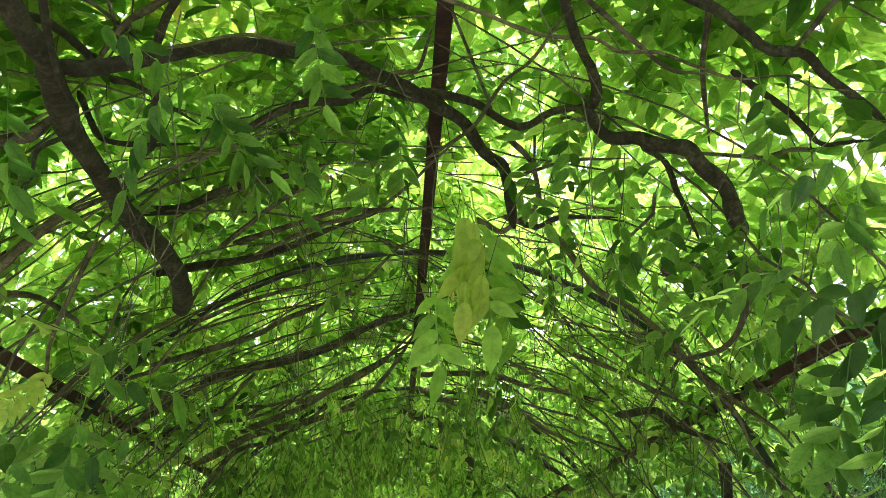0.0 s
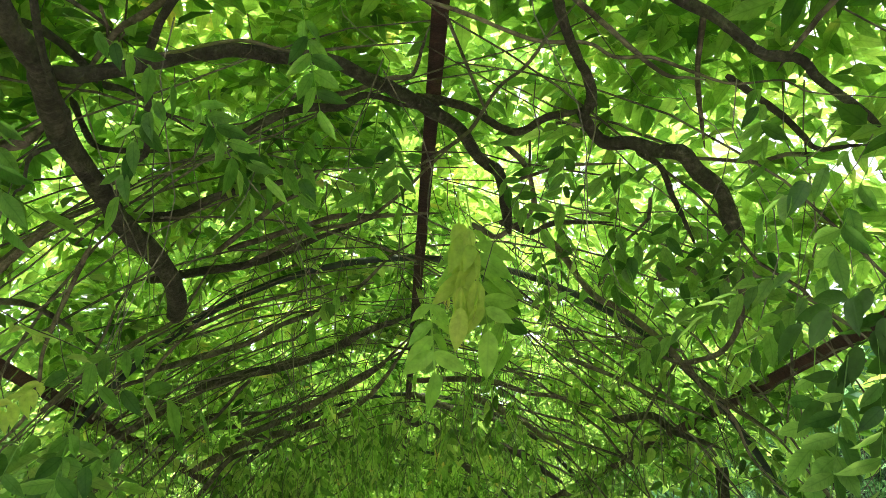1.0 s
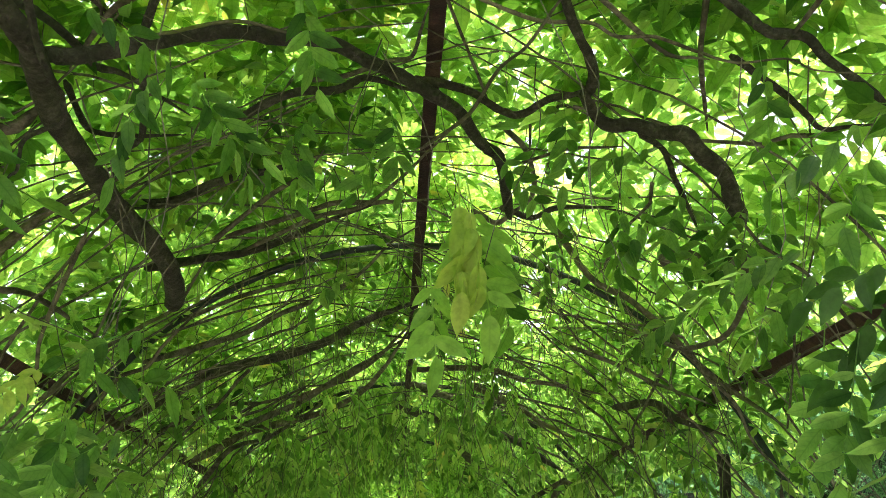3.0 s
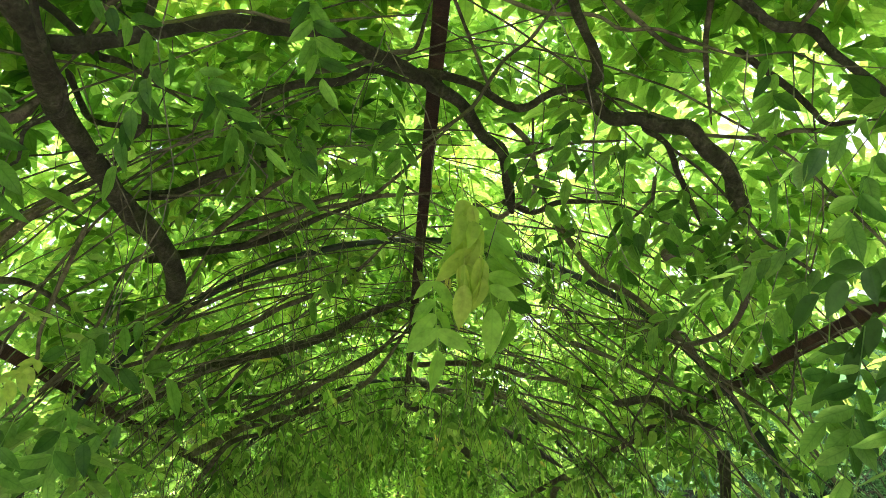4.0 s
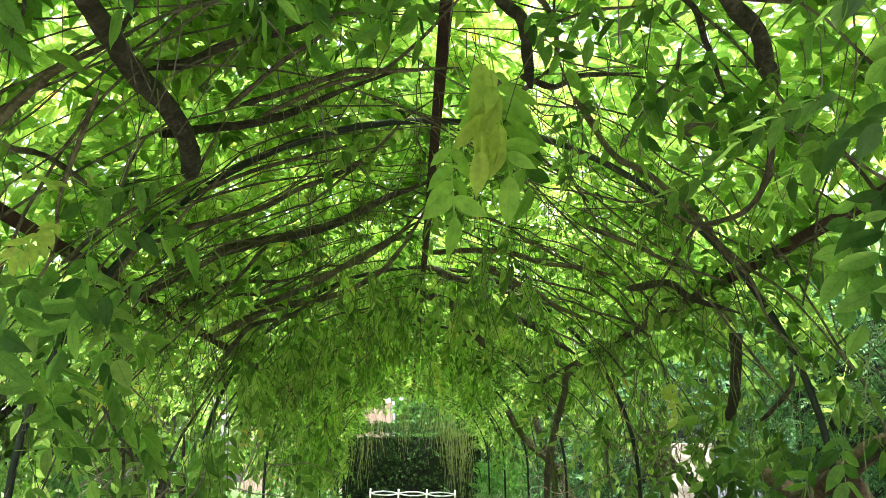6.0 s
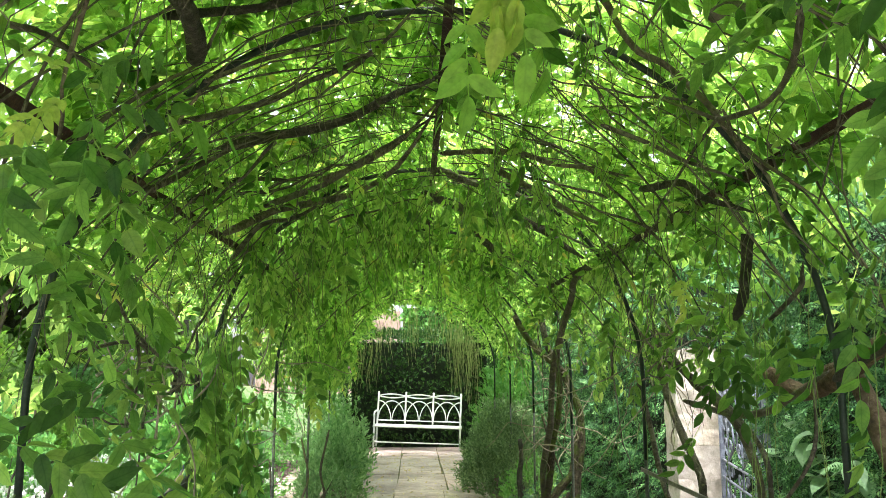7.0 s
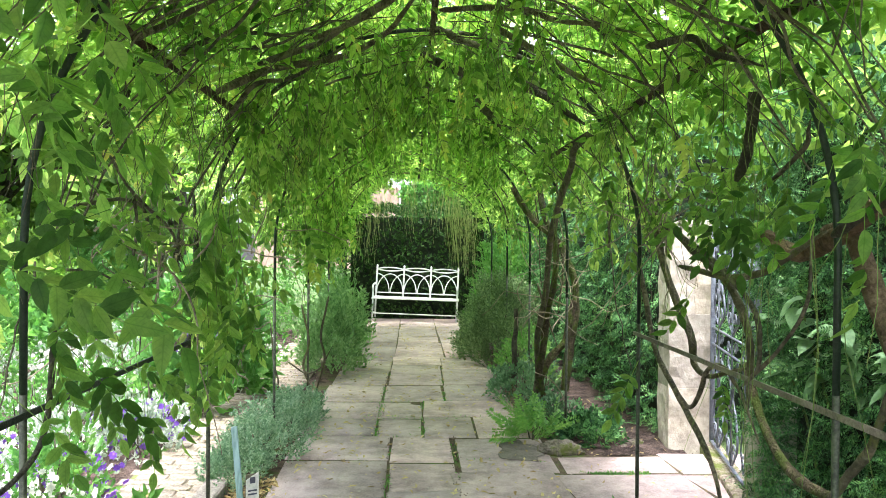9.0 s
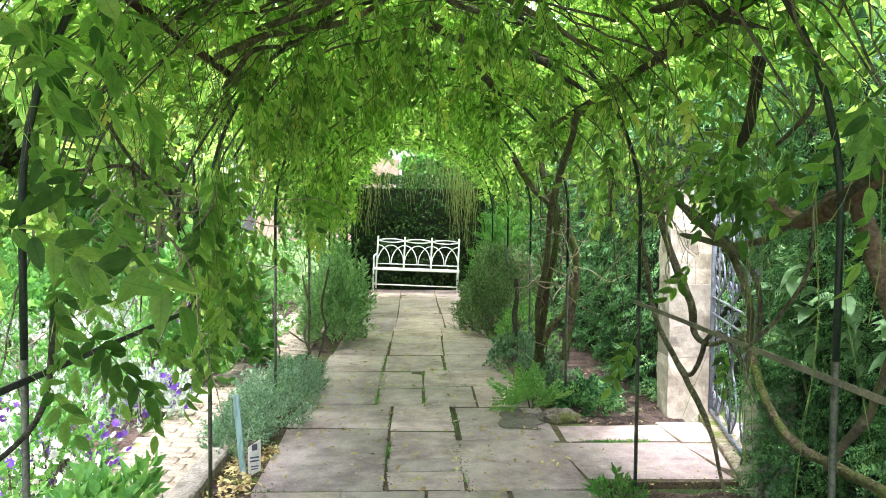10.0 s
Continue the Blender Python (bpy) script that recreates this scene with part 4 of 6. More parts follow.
# roof over the path, thinnest where the light comes through
canopy("foliage", 5350, (1.13, 1.45), (0.45, 3.4), (74, 68), dice, True, 0.0, 0.15, sparse=0.5, sides=0.16, size=(0.75, 1.05))
canopy("foliage", 1600, (1.4, 1.9), (0.4, 3.6), (66, 66), dice, False, 0.0, 0.1, sparse=0.5, sides=0.16, size=(0.75, 1.05))
canopy("foliage", 3150, (1.13, 1.5), (3.4, 6.4), (72, 64), dice, True, 0.1, 0.1, sparse=0.35, size=(0.72, 1.05))
canopy("foliage", 1250, (1.45, 1.95), (3.2, 6.4), (70, 62), dice, False, 0.0, 0.1)
canopy("foliage", 850, (1.12, 1.4), (5.2, 9.6), (64, 50), dice, True, 0.3, 0.0, size=(0.9, 1.2))
canopy("foliage", 5600, (1.15, 1.55), (6.2, 13.4), (88, 66), dice, False, 0.2, 0.0)
canopy("foliage", 3100, (1.5, 1.95), (6.2, 13.0), (80, 60), dice, False, 0.0, 0.1)
# leaves beyond the tunnel's end, added to keep sun off the bench paving
canopy("foliage", 2100, (1.3, 1.85), (12.8, 15.9), (85, 80), dice, False, 0.0, 0.1)
# unseen coarse leaves behind the camera, added to cut the skylight from there
canopy("foliage", 220, (1.2, 1.7), (-3.0, 0.45), (80, 76), dice, None, 0.0, 0.1, size=(1.2, 1.6))
canopy("foliage", 130, (1.15, 1.5), (0.5, 1.7), (48, -8), dice, True, 0.0, 0.15, size=(0.75, 1.05))
canopy("foliage", 110, (1.15, 1.5), (0.5, 1.8), (-30, 62), dice, True, 0.0, 0.15, size=(0.75, 1.05))
# sparse outer leaves added to fill white sky holes, backlight put into their colour
canopy("foliage", 620, (1.9, 2.3), (0.3, 4.6), (60, 60), np.random.default_rng(77), False, 0.0, 0.1, size=(0.9, 1.2), material=BACKLIT_LEAF)
# sides, with gaps that let the bright garden show
canopy("side_foliage", 70, (1.1, 1.5), (1.4, 3.2), (104, -68), dice, True, 0.6, 0.0, (-0.8, 0.2), (0.8, 1.1), (-45, 0))
canopy("side_foliage", 330, (1.12, 1.5), (2.2, 6.4), (-50, 82), dice, True, 0.6, 0.0, (-0.7, 0.3), (0.85, 1.15), (-45, 0))


def hanging_shoots(count, y_range, angles, r_range, length, seed, size=(0.75, 1.05), material=WISTERIA_LEAF, fine=True, step=0.06, low=0.0):
    """Shoots that hang from the arch, with drooping leaves all along them."""
    dice = np.random.default_rng(seed)
    templates = [compound_leaf(dice, int(dice.integers(4, 7)), dice.uniform(0.18, 0.25), dice.uniform(0.058, 0.072), fine, dice.uniform(0.2, 0.5), (-50, -5), (34, 62)) for _ in range(7)]
    places, axes, ups, sizes, stems = [], [], [], [], []
    for _ in range(count):
        foot = np.array(arch(dice.uniform(*angles), dice.uniform(*y_range), dice.uniform(*r_range)))
        reach = min(dice.uniform(*length), foot[2] - low)
        drift, bend = dice.normal(0, 0.09, 2), dice.normal(0, 0.05, 2)
        line = np.array([foot + (drift[0] * s + bend[0] * math.sin(3 * s), drift[1] * s + bend[1] * math.sin(4 * s), 0.1 - (reach + 0.1) * s) for s in np.linspace(0, 1, 8)])
        stems.append(tube_arrays(line, np.linspace(0.0028, 0.001, 8), 4))
        turn = dice.uniform(0, 6.28)
        k = max(2, int(reach / step))
        for j in range(k):
            s = (j + dice.uniform(0, 0.8)) / k
            turn += 2.4 + dice.normal(0, 0.3)
            p = np.array([np.interp(s * 7, range(8), line[:, c]) for c in range(3)])
            side = np.array((math.cos(turn), math.sin(turn), 0.0))
            places.append(p)
            axes.append(side * dice.uniform(0.35, 0.9) + (0, 0, -dice.uniform(0.45, 1.0)))
            ups.append(side * 0.7 + (0, 0, 0.7) + dice.normal(0, 0.2, 3))
            sizes.append(dice.uniform(*size) * (1.05 - 0.35 * s))
    ob = scatter("hanging_foliage", templates, np.array(places), frames_from(np.array(axes), np.array(ups)), np.array(sizes), material, wisteria, dice, fine)
    tagged(ob, kind="stuff")
    verts, faces = join_arrays(stems)
    mesh = bpy.data.meshes.new("hanging_stem")
    mesh.from_pydata(verts.tolist(), [], faces)
    mesh.materials.append(STEM)
    stem = new("hanging_stem", mesh)
    stem.parent = wisteria
    return tagged(stem, kind="stuff")

# over the path, short
hanging_shoots(26, (1.3, 3.2), (-50, 52), (1.1, 1.25), (0.06, 0.15), 301, (0.7, 1.0))
hanging_shoots(30, (2.5, 4.6), (-48, 40), (1.0, 1.08), (0.06, 0.2), 312, (0.9, 1.2), step=0.07)
hanging_shoots(74, (3.6, 6.5), (-55, 38), (1.06, 1.2), (0.08, 0.28), 302, (0.9, 1.3), step=0.08)
hanging_shoots(70, (6.0, 9.6), (-58, 44), (1.06, 1.2), (0.08, 0.28), 303, (0.95, 1.4), step=0.08)
hanging_shoots(34, (9.6, 12.6), (-62, 56), (1.1, 1.25), (0.05, 0.14), 311, (0.95, 1.3), step=0.08)
# left side: a curtain near the second hoop, a gap, then thinner growth towards the shrubs
hanging_shoots(9, (3.3, 4.2), (-94, -72), (0.98, 1.1), (0.4, 0.85), 305, (1.35, 1.8), step=0.11, low=0.82)
hanging_shoots(15, (4.2, 6.0), (-66, -50), (1.05, 1.2), (0.15, 0.35), 306, (1.0, 1.4), step=0.09)
hanging_shoots(18, (6.0, 8.8), (-86, -55), (1.0, 1.2), (0.3, 0.7), 307, (1.2, 1.6), step=0.11, low=1.1)
hanging_shoots(18, (8.6, 12.4), (-88, -55), (1.02, 1.25), (0.3, 0.6), 308, (1.1, 1.5), step=0.1, low=1.4)
# right side: short over the side path, then round the stems
hanging_shoots(17, (3.2, 5.8), (56, 82), (1.2, 1.45), (0.15, 0.4), 309, (1.0, 1.35), step=0.08, low=1.4)
hanging_shoots(22, (7.2, 10.5), (56, 82), (1.15, 1.3), (0.15, 0.4), 310, (1.0, 1.35), step=0.08, low=1.5)


def hanging_tendrils(count, seed):
    """Thin dead leaf stalks and tendrils that hang from the roof."""
    dice = np.random.default_rng(seed)
    pieces = []
    for _ in range(count):
        foot = np.array(arch(dice.uniform(-62, 62), dice.uniform(0.9, 6.5), dice.uniform(0.98, 1.25)))
        long, bend = dice.uniform(0.12, 0.42), dice.normal(0, 0.05, (3, 2))
        line = [foot + (0, 0, 0.05)] + [foot + (*bend[:k + 1].sum(0), -long * (k + 1) / 3) for k in range(3)]
        pieces.append(tube_arrays(smooth_line(line, 3), np.linspace(0.0011, 0.0006, 10), 3))
    verts, faces = join_arrays(pieces)
    mesh = bpy.data.meshes.new("hanging_tendril")
    mesh.from_pydata(verts.tolist(), [], faces)
    mesh.materials.append(TWIG)
    ob = new("hanging_tendril", mesh)
    ob.parent = wisteria
    return tagged(ob, "thin dark hanging tendrils", kind="stuff")

hanging_tendrils(230, 23)


# ---- single leaves close to the path ----
hero_dice = np.random.default_rng(77)
LEAF_MESHES = {}

def leaf_mesh(k, material):
    if (k, material.name) not in LEAF_MESHES:
        dice = np.random.default_rng(300 + k)
        if material == YELLOW_LEAF:
            verts, faces = compound_leaf(dice, 6, 0.3, 0.074, 2, 0.1, (-40, 10), (26, 50))
        else:
            verts, faces = compound_leaf(dice, 4 + k % 3, 0.25, 0.074, 2, (0.1, 0.3, 0.5)[k % 3], (-45, -5), (35, 62))
        mesh = bpy.data.meshes.new("leaf")
        mesh.from_pydata(verts.tolist(), [], faces)
        mesh.materials.append(material)
        mesh.polygons.foreach_set("use_smooth", [True] * len(mesh.polygons))
        ribbed(mesh, *rib_values(len(verts), 2))
        LEAF_MESHES[(k, material.name)] = mesh
    return LEAF_MESHES[(k, material.name)]

def hero(base, tip, material=WISTERIA_LEAF):
    """A single leaf from its foot to its tip."""
    base, tip = Vector(base), Vector(tip)
    axis = tip - base
    side = Vector((hero_dice.normal(0, 0.5), -0.9, 0.9))
    turn = frames_from(np.array([axis]), np.array([side]))[0]
    ob = new("leaf", leaf_mesh(int(hero_dice.integers(0, 9)), material))
    size = min(max(axis.length / 0.28, 0.55), 1.45 if material == YELLOW_LEAF else 1.3)
    ob.parent = wisteria
    ob.matrix_world = Matrix.Translation(base) @ Matrix(turn.tolist()).to_4x4() @ Matrix.Scale(size, 4)
    return ob

def full_leaf(base, tip, material, pairs, leaflet, fan, pitch, seed, normal=(0.1, -0.9, 0.5)):
    """A long leaf with close leaflets, from its foot to its tip."""
    base, tip = Vector(base), Vector(tip)
    long = (tip - base).length
    verts, faces = compound_leaf(np.random.default_rng(seed), pairs, long, leaflet, 2, 0.04, pitch, fan)
    mesh = bpy.data.meshes.new("leaf")
    mesh.from_pydata(verts.tolist(), [], faces)
    mesh.materials.append(material)
    mesh.polygons.foreach_set("use_smooth", [True] * len(mesh.polygons))
    ribbed(mesh, *rib_values(len(verts), 2))
    ob = new("leaf", mesh)
    ob.parent = wisteria
    ob.matrix_world = Matrix.Translation(base) @ Matrix(frames_from(np.array([tip - base]), np.array([normal]))[0].tolist()).to_4x4()
    return ob

# a leaf turning yellow that hangs in the middle of the path, between two green ones coloured as backlit
full_leaf((0.052, 1.19, 2.305), (0.052, 1.18, 2.09), YELLOW_LEAF, 5, 0.07, (8, 24), (-45, 10), 1)
full_leaf((0.062, 1.185, 2.28), (0.085, 1.175, 2.1), YELLOW_LEAF, 4, 0.066, (8, 30), (-45, 10), 5, (0.7, -0.7, 0.2))
full_leaf((0.068, 1.21, 2.31), (0.1, 1.21, 2.06), BACKLIT_LEAF, 7, 0.078, (50, 74), (-20, 12), 2)
full_leaf((0.0, 1.22, 2.15), (0.008, 1.21, 1.99), BACKLIT_LEAF, 4, 0.064, (40, 62), (-30, 10), 3)
full_leaf((0.10, 1.27, 2.25), (0.14, 1.27, 2.06), WISTERIA_LEAF, 5, 0.062, (45, 70), (-30, 10), 4)
hero((0.11, 1.26, 2.26), (0.14, 1.26, 2.13))
hero((-0.31, 0.75, 2.2), (-0.235, 0.79, 2.15))
hero((-0.30, 0.74, 2.22), (-0.26, 0.78, 2.12))
hero((-0.30, 0.74, 2.21), (-0.34, 0.73, 2.16))
hero((-0.17, 0.70, 2.31), (-0.15, 0.75, 2.20))
hero((-0.14, 0.91, 2.28), (-0.23, 0.92, 2.18))
hero((-0.18, 0.92, 2.27), (-0.19, 0.93, 2.18))
hero((-0.07, 1.01, 2.32), (-0.10, 1.03, 2.22))
hero((0.43, 0.63, 2.08), (0.34, 0.68, 2.04))
hero((0.43, 0.65, 2.07), (0.38, 0.69, 1.98))
hero((0.32, 1.11, 2.24), (0.26, 1.15, 2.07))
hero((0.37, 1.10, 2.22), (0.30, 1.12, 2.13))
hero((0.42, 0.76, 1.99), (0.28, 0.80, 1.98))
hero((0.45, 0.80, 1.99), (0.33, 0.85, 1.93))
hero((0.46, 0.66, 1.93), (0.39, 0.68, 1.90), SHADED_LEAF)
hero((0.46, 0.66, 1.95), (0.40, 0.67, 1.93), SHADED_LEAF)
hero((0.45, 0.66, 1.93), (0.42, 0.67, 1.88), SHADED_LEAF)
hero((0.38, 0.75, 1.90), (0.35, 0.76, 1.77))
hero((0.38, 0.70, 1.87), (0.34, 0.72, 1.73))
hero((0.40, 0.68, 1.88), (0.39, 0.69, 1.76))
hero((-0.40, 0.86, 1.87), (-0.41, 0.85, 1.75))
hero((-0.43, 0.81, 1.82), (-0.44, 0.78, 1.75))
hero((-0.37, 1.06, 2.00), (-0.46, 1.00, 1.95))
hero((0.19, 0.97, 2.33), (0.21, 1.00, 2.20))
hero((0.38, 1.06, 2.29), (0.28, 1.06, 2.27))
hero((-0.38, 1.04, 1.86), (-0.43, 0.99, 1.82))
hero((0.10, 1.12, 2.32), (0.14, 1.10, 2.25))
hero((0.40, 1.05, 2.02), (0.28, 1.07, 1.99))
hero((-0.13, 1.39, 2.22), (-0.17, 1.36, 2.17))
hero((0.00, 1.41, 2.18), (0.03, 1.41, 2.04))
hero((0.40, 0.79, 2.29), (0.41, 0.81, 2.19))
hero((-0.43, 0.71, 2.27), (-0.37, 0.72, 2.24))
hero((-0.45, 0.66, 2.14), (-0.45, 0.68, 2.07))
hero((-0.07, 1.00, 2.34), (-0.05, 1.01, 2.25))
hero((0.41, 1.07, 2.24), (0.36, 1.08, 2.16))
hero((-0.49, 1.20, 1.56), (-0.58, 1.12, 1.52), SHADED_LEAF)
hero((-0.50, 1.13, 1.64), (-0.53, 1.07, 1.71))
hero((-0.71, 1.58, 1.31), (-0.55, 1.56, 1.16), SHADED_LEAF)
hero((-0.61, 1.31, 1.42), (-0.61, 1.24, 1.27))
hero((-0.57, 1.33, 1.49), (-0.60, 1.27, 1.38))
hero((0.68, 1.87, 1.63), (0.67, 1.82, 1.45), SHADED_LEAF)
hero((0.66, 1.88, 1.61), (0.58, 1.85, 1.48), SHADED_LEAF)
hero((0.66, 1.32, 1.55), (0.63, 1.29, 1.38))
hero((0.66, 1.43, 1.67), (0.62, 1.41, 1.56))
hero((0.64, 1.99, 1.62), (0.54, 1.97, 1.54))
hero((-0.79, 3.04, 1.48), (-0.66, 2.98, 1.41))
hero((-0.85, 2.28, 1.69), (-0.69, 2.27, 1.60))
hero((-0.67, 1.37, 1.26), (-0.61, 1.33, 1.18))
hero((-0.62, 1.81, 1.17), (-0.63, 1.73, 1.07))
hero((0.48, 1.07, 1.68), (0.49, 1.03, 1.59))
hero((-0.61, 1.20, 1.62), (-0.55, 1.19, 1.53))
hero((0.69, 1.75, 1.66), (0.60, 1.74, 1.60))
hero((0.74, 3.21, 1.84), (0.69, 3.13, 1.66))
hero((0.66, 4.01, 2.13), (0.57, 3.94, 1.89))
hero((-0.69, 2.86, 1.35), (-0.74, 2.74, 1.15))
hero((-0.77, 2.51, 1.18), (-0.79, 2.40, 1.04))
hero((0.95, 3.54, 0.99), (0.80, 3.43, 0.76))
hero((0.97, 2.69, 1.08), (0.98, 2.57, 0.95))
hero((-0.39, 4.03, 2.31), (-0.53, 3.97, 1.85))
hero((-0.65, 4.29, 1.64), (-0.58, 4.17, 1.37))
hero((-0.64, 4.29, 1.44), (-0.58, 4.17, 1.31), YELLOW_LEAF)
hero((0.08, 4.57, 2.21), (0.09, 4.46, 2.04), YELLOW_LEAF)
hero((0.66, 2.18, 1.84), (0.65, 2.12, 1.78), YELLOW_LEAF)
hero((-0.59, 1.25, 2.01), (-0.61, 1.21, 1.97), YELLOW_LEAF)

def loose_leaves(count, low, high, droop, long=(0.17, 0.26)):
    """Single leaves in a box of space beside the path."""
    for _ in range(count):
        base = Vector([hero_dice.uniform(a, b) for a, b in zip(low, high)])
        heading = hero_dice.uniform(0, 6.28)
        hero(base, base + Vector((math.cos(heading), math.sin(heading), hero_dice.uniform(*droop))).normalized() * hero_dice.uniform(*long))

loose_leaves(12, (-0.66, 1.05, 1.48), (-0.5, 1.3, 1.98), (-1.0, 0.1), (0.17, 0.24))
loose_leaves(5, (-0.92, 1.6, 1.45), (-0.7, 2.1, 2.0), (-1.6, -0.3))
loose_leaves(5, (-1.0, 2.0, 1.3), (-0.8, 2.8, 2.0), (-1.6, -0.3))
loose_leaves(6, (-1.0, 2.0, 1.15), (-0.85, 2.6, 1.45), (-1.4, -0.2))
loose_leaves(10, (0.85, 1.6, 1.6), (1.1, 2.6, 2.1), (-1.6, -0.4))
loose_leaves(7, (0.5, 1.12, 2.14), (0.6, 1.24, 2.27), (-1.2, 0.0), (0.12, 0.2))
loose_leaves(8, (0.95, 2.7, 1.35), (1.2, 3.6, 1.8), (-1.6, -0.4))


# ---- bench ----
def garden_bench(place, turn, lean):
    ob = thing("garden_bench", "white painted metal garden bench with interlaced arch back, on the paving", "bench", place, turn)
    ob.matrix_world = pose(*place, 0, lean, turn)
    W, D, SEAT, TOP = 1.58, 0.5, 0.40, 0.98
    back = D / 2
    posts = [-W / 2, -W / 6, W / 6, W / 2]
    def leanback(z):
        return back - 0.03 + 0.13 * max(0.0, z - SEAT) / (TOP - SEAT)
    for i, x in enumerate(posts):
        low = 0.0 if i in (0, 3) else SEAT - 0.05
        line = [(x, leanback(z), z) for z in np.linspace(low, TOP + 0.03, 8)]
        part("back_post", tube(bmesh.new(), line, 0.017, 8), WHITE_PAINT, ob)
    for x0, x1 in zip(posts, posts[1:]):
        mid, half = (x0 + x1) / 2, (x1 - x0) / 2
        for sign, name in ((1, "top_rail"), (-1, "lower_top_rail")):
            line = [(mid + half * s, leanback(0.92), 0.93 + sign * 0.035 * (1 - s * s)) for s in np.linspace(-1, 1, 11)]
            part(name, tube(bmesh.new(), line, 0.013, 6), WHITE_PAINT, ob)
        base, rise = SEAT + 0.08, 0.36
        line = [(mid + half * 0.97 * math.cos(a), leanback(base + rise * math.sin(a)), base + rise * math.sin(a)) for a in np.linspace(0, math.pi, 17)]
        part("back_arch", tube(bmesh.new(), line, 0.011, 6), WHITE_PAINT, ob)
        for s in (-1, 1):
            post = mid + s * half
            line = [(post - s * half * 0.96 * math.cos(a), leanback(base + rise * math.sin(a)) + 0.012, base + rise * math.sin(a)) for a in np.linspace(0, math.pi / 2, 10)]
            part("half_arch", tube(bmesh.new(), line, 0.011, 6), WHITE_PAINT, ob)
        part("back_rail", tube(bmesh.new(), [(x0, leanback(base), base), (mid, leanback(base), base), (x1, leanback(base), base)], 0.012, 6), WHITE_PAINT, ob)
    for k in range(7):
        y = -D / 2 + 0.02 + k * (D - 0.04) / 6
        part("seat_slat", box(bmesh.new(), -W / 2 - 0.03, W / 2 + 0.03, y - 0.026, y + 0.026, SEAT - 0.012, SEAT + 0.012, 0.004), WHITE_PAINT, ob)
    for x in (-W / 2, W / 2):
        line = [(x, -D / 2 + 0.01, 0.0), (x, -D / 2 + 0.01, 0.3), (x, -D / 2 + 0.01, 0.62)]
        part("front_leg", tube(bmesh.new(), line, 0.016, 8), WHITE_PAINT, ob)
        line = smooth_line([(x, leanback(0.66), 0.66), (x, 0.0, 0.665), (x, -D / 2 + 0.02, 0.65), (x, -D / 2 - 0.03, 0.6), (x, -D / 2 + 0.01, 0.57)], 5)
        part("armrest", tube(bmesh.new(), line, 0.017, 8), WHITE_PAINT, ob)
        part("side_rail", tube(bmesh.new(), [(x, -D / 2, 0.12), (x, 0, 0.12), (x, back - 0.03, 0.12)], 0.011, 6), WHITE_PAINT, ob)
    part("stretcher", tube(bmesh.new(), [(-W / 2, -D / 2 + 0.01, 0.12), (0, -D / 2 + 0.01, 0.12), (W / 2, -D / 2 + 0.01, 0.12)], 0.012, 6), WHITE_PAINT, ob)
    return ob

garden_bench((-0.02, 14.75, 0.03), -4, 1.6)


# ---- hedges, shrubs and plants ----
def face_points(dice, count, x0, x1, y0, y1, z0, z1, faces="news"):
    """Places and normals on the sides of a clipped hedge (n is the far side, s the near one, t the top)."""
    sizes = {"n": (x1 - x0) * (z1 - z0), "s": (x1 - x0) * (z1 - z0), "w": (y1 - y0) * (z1 - z0), "e": (y1 - y0) * (z1 - z0), "t": (x1 - x0) * (y1 - y0)}
    chosen = dice.choice(list(faces), count, p=np.array([sizes[f] for f in faces]) / sum(sizes[f] for f in faces))
    u = dice.uniform(0, 1, (count, 3))
    p = np.stack([x0 + u[:, 0] * (x1 - x0), y0 + u[:, 1] * (y1 - y0), z0 + u[:, 2] * (z1 - z0)], 1)
    normal = np.zeros((count, 3))
    for f, axis, value, sign in (("n", 1, y1, 1), ("s", 1, y0, -1), ("w", 0, x0, -1), ("e", 0, x1, 1), ("t", 2, z1, 1)):
        hit = chosen == f
        p[hit, axis] = value
        normal[hit, axis] = sign
    wave = np.array([noise.noise(Vector(q) * 1.7) * 0.07 + noise.noise(Vector(q) * 5.0) * 0.05 for q in p])
    return p + normal * (wave + dice.uniform(-0.06, 0.06, count))[:, None], normal


def spray(dice, needles=11, length=0.12, leaf=0.03, width=0.006, spread=55, flat=True):
    """A small shoot with leaves in two rows, or all round."""
    pieces = []
    for k in range(needles):
        s = 0.1 + 0.9 * k / needles
        for hand in (-1, 1):
            v, f = leaf_blade(leaf * dice.uniform(0.8, 1.1) * (1.1 - 0.5 * s), width, 0.2, 0.1, None)
            roll = dice.uniform(-15, 15) if flat else dice.uniform(0, 360)
            m = np.array((Matrix.Rotation(radians(roll), 4, "Y") @ pose(0, 0, 0, dice.uniform(-15, 15), 0, -hand * (spread + dice.uniform(-12, 12)))).to_3x3())
            pieces.append((v @ m.T + (0, s * length, -0.15 * length * s * s), f))
    return join_arrays(pieces)


def broad_sprig(dice, leaves=5, length=0.1, leaf=0.05, width=0.026, plain=False):
    pieces = []
    for k in range(leaves):
        s = 0.15 + 0.85 * k / leaves
        v, f = leaf_blade(leaf * dice.uniform(0.75, 1.15), width, 0.3, 0.2, plain)
        m = np.array((Matrix.Rotation(radians(dice.uniform(0, 360)), 4, "Y") @ pose(0, 0, 0, dice.uniform(10, 50), 0, dice.choice((-1, 1)) * dice.uniform(15, 60))).to_3x3())
        pieces.append((v @ m.T + (0, s * length, 0), f))
    return join_arrays(pieces)


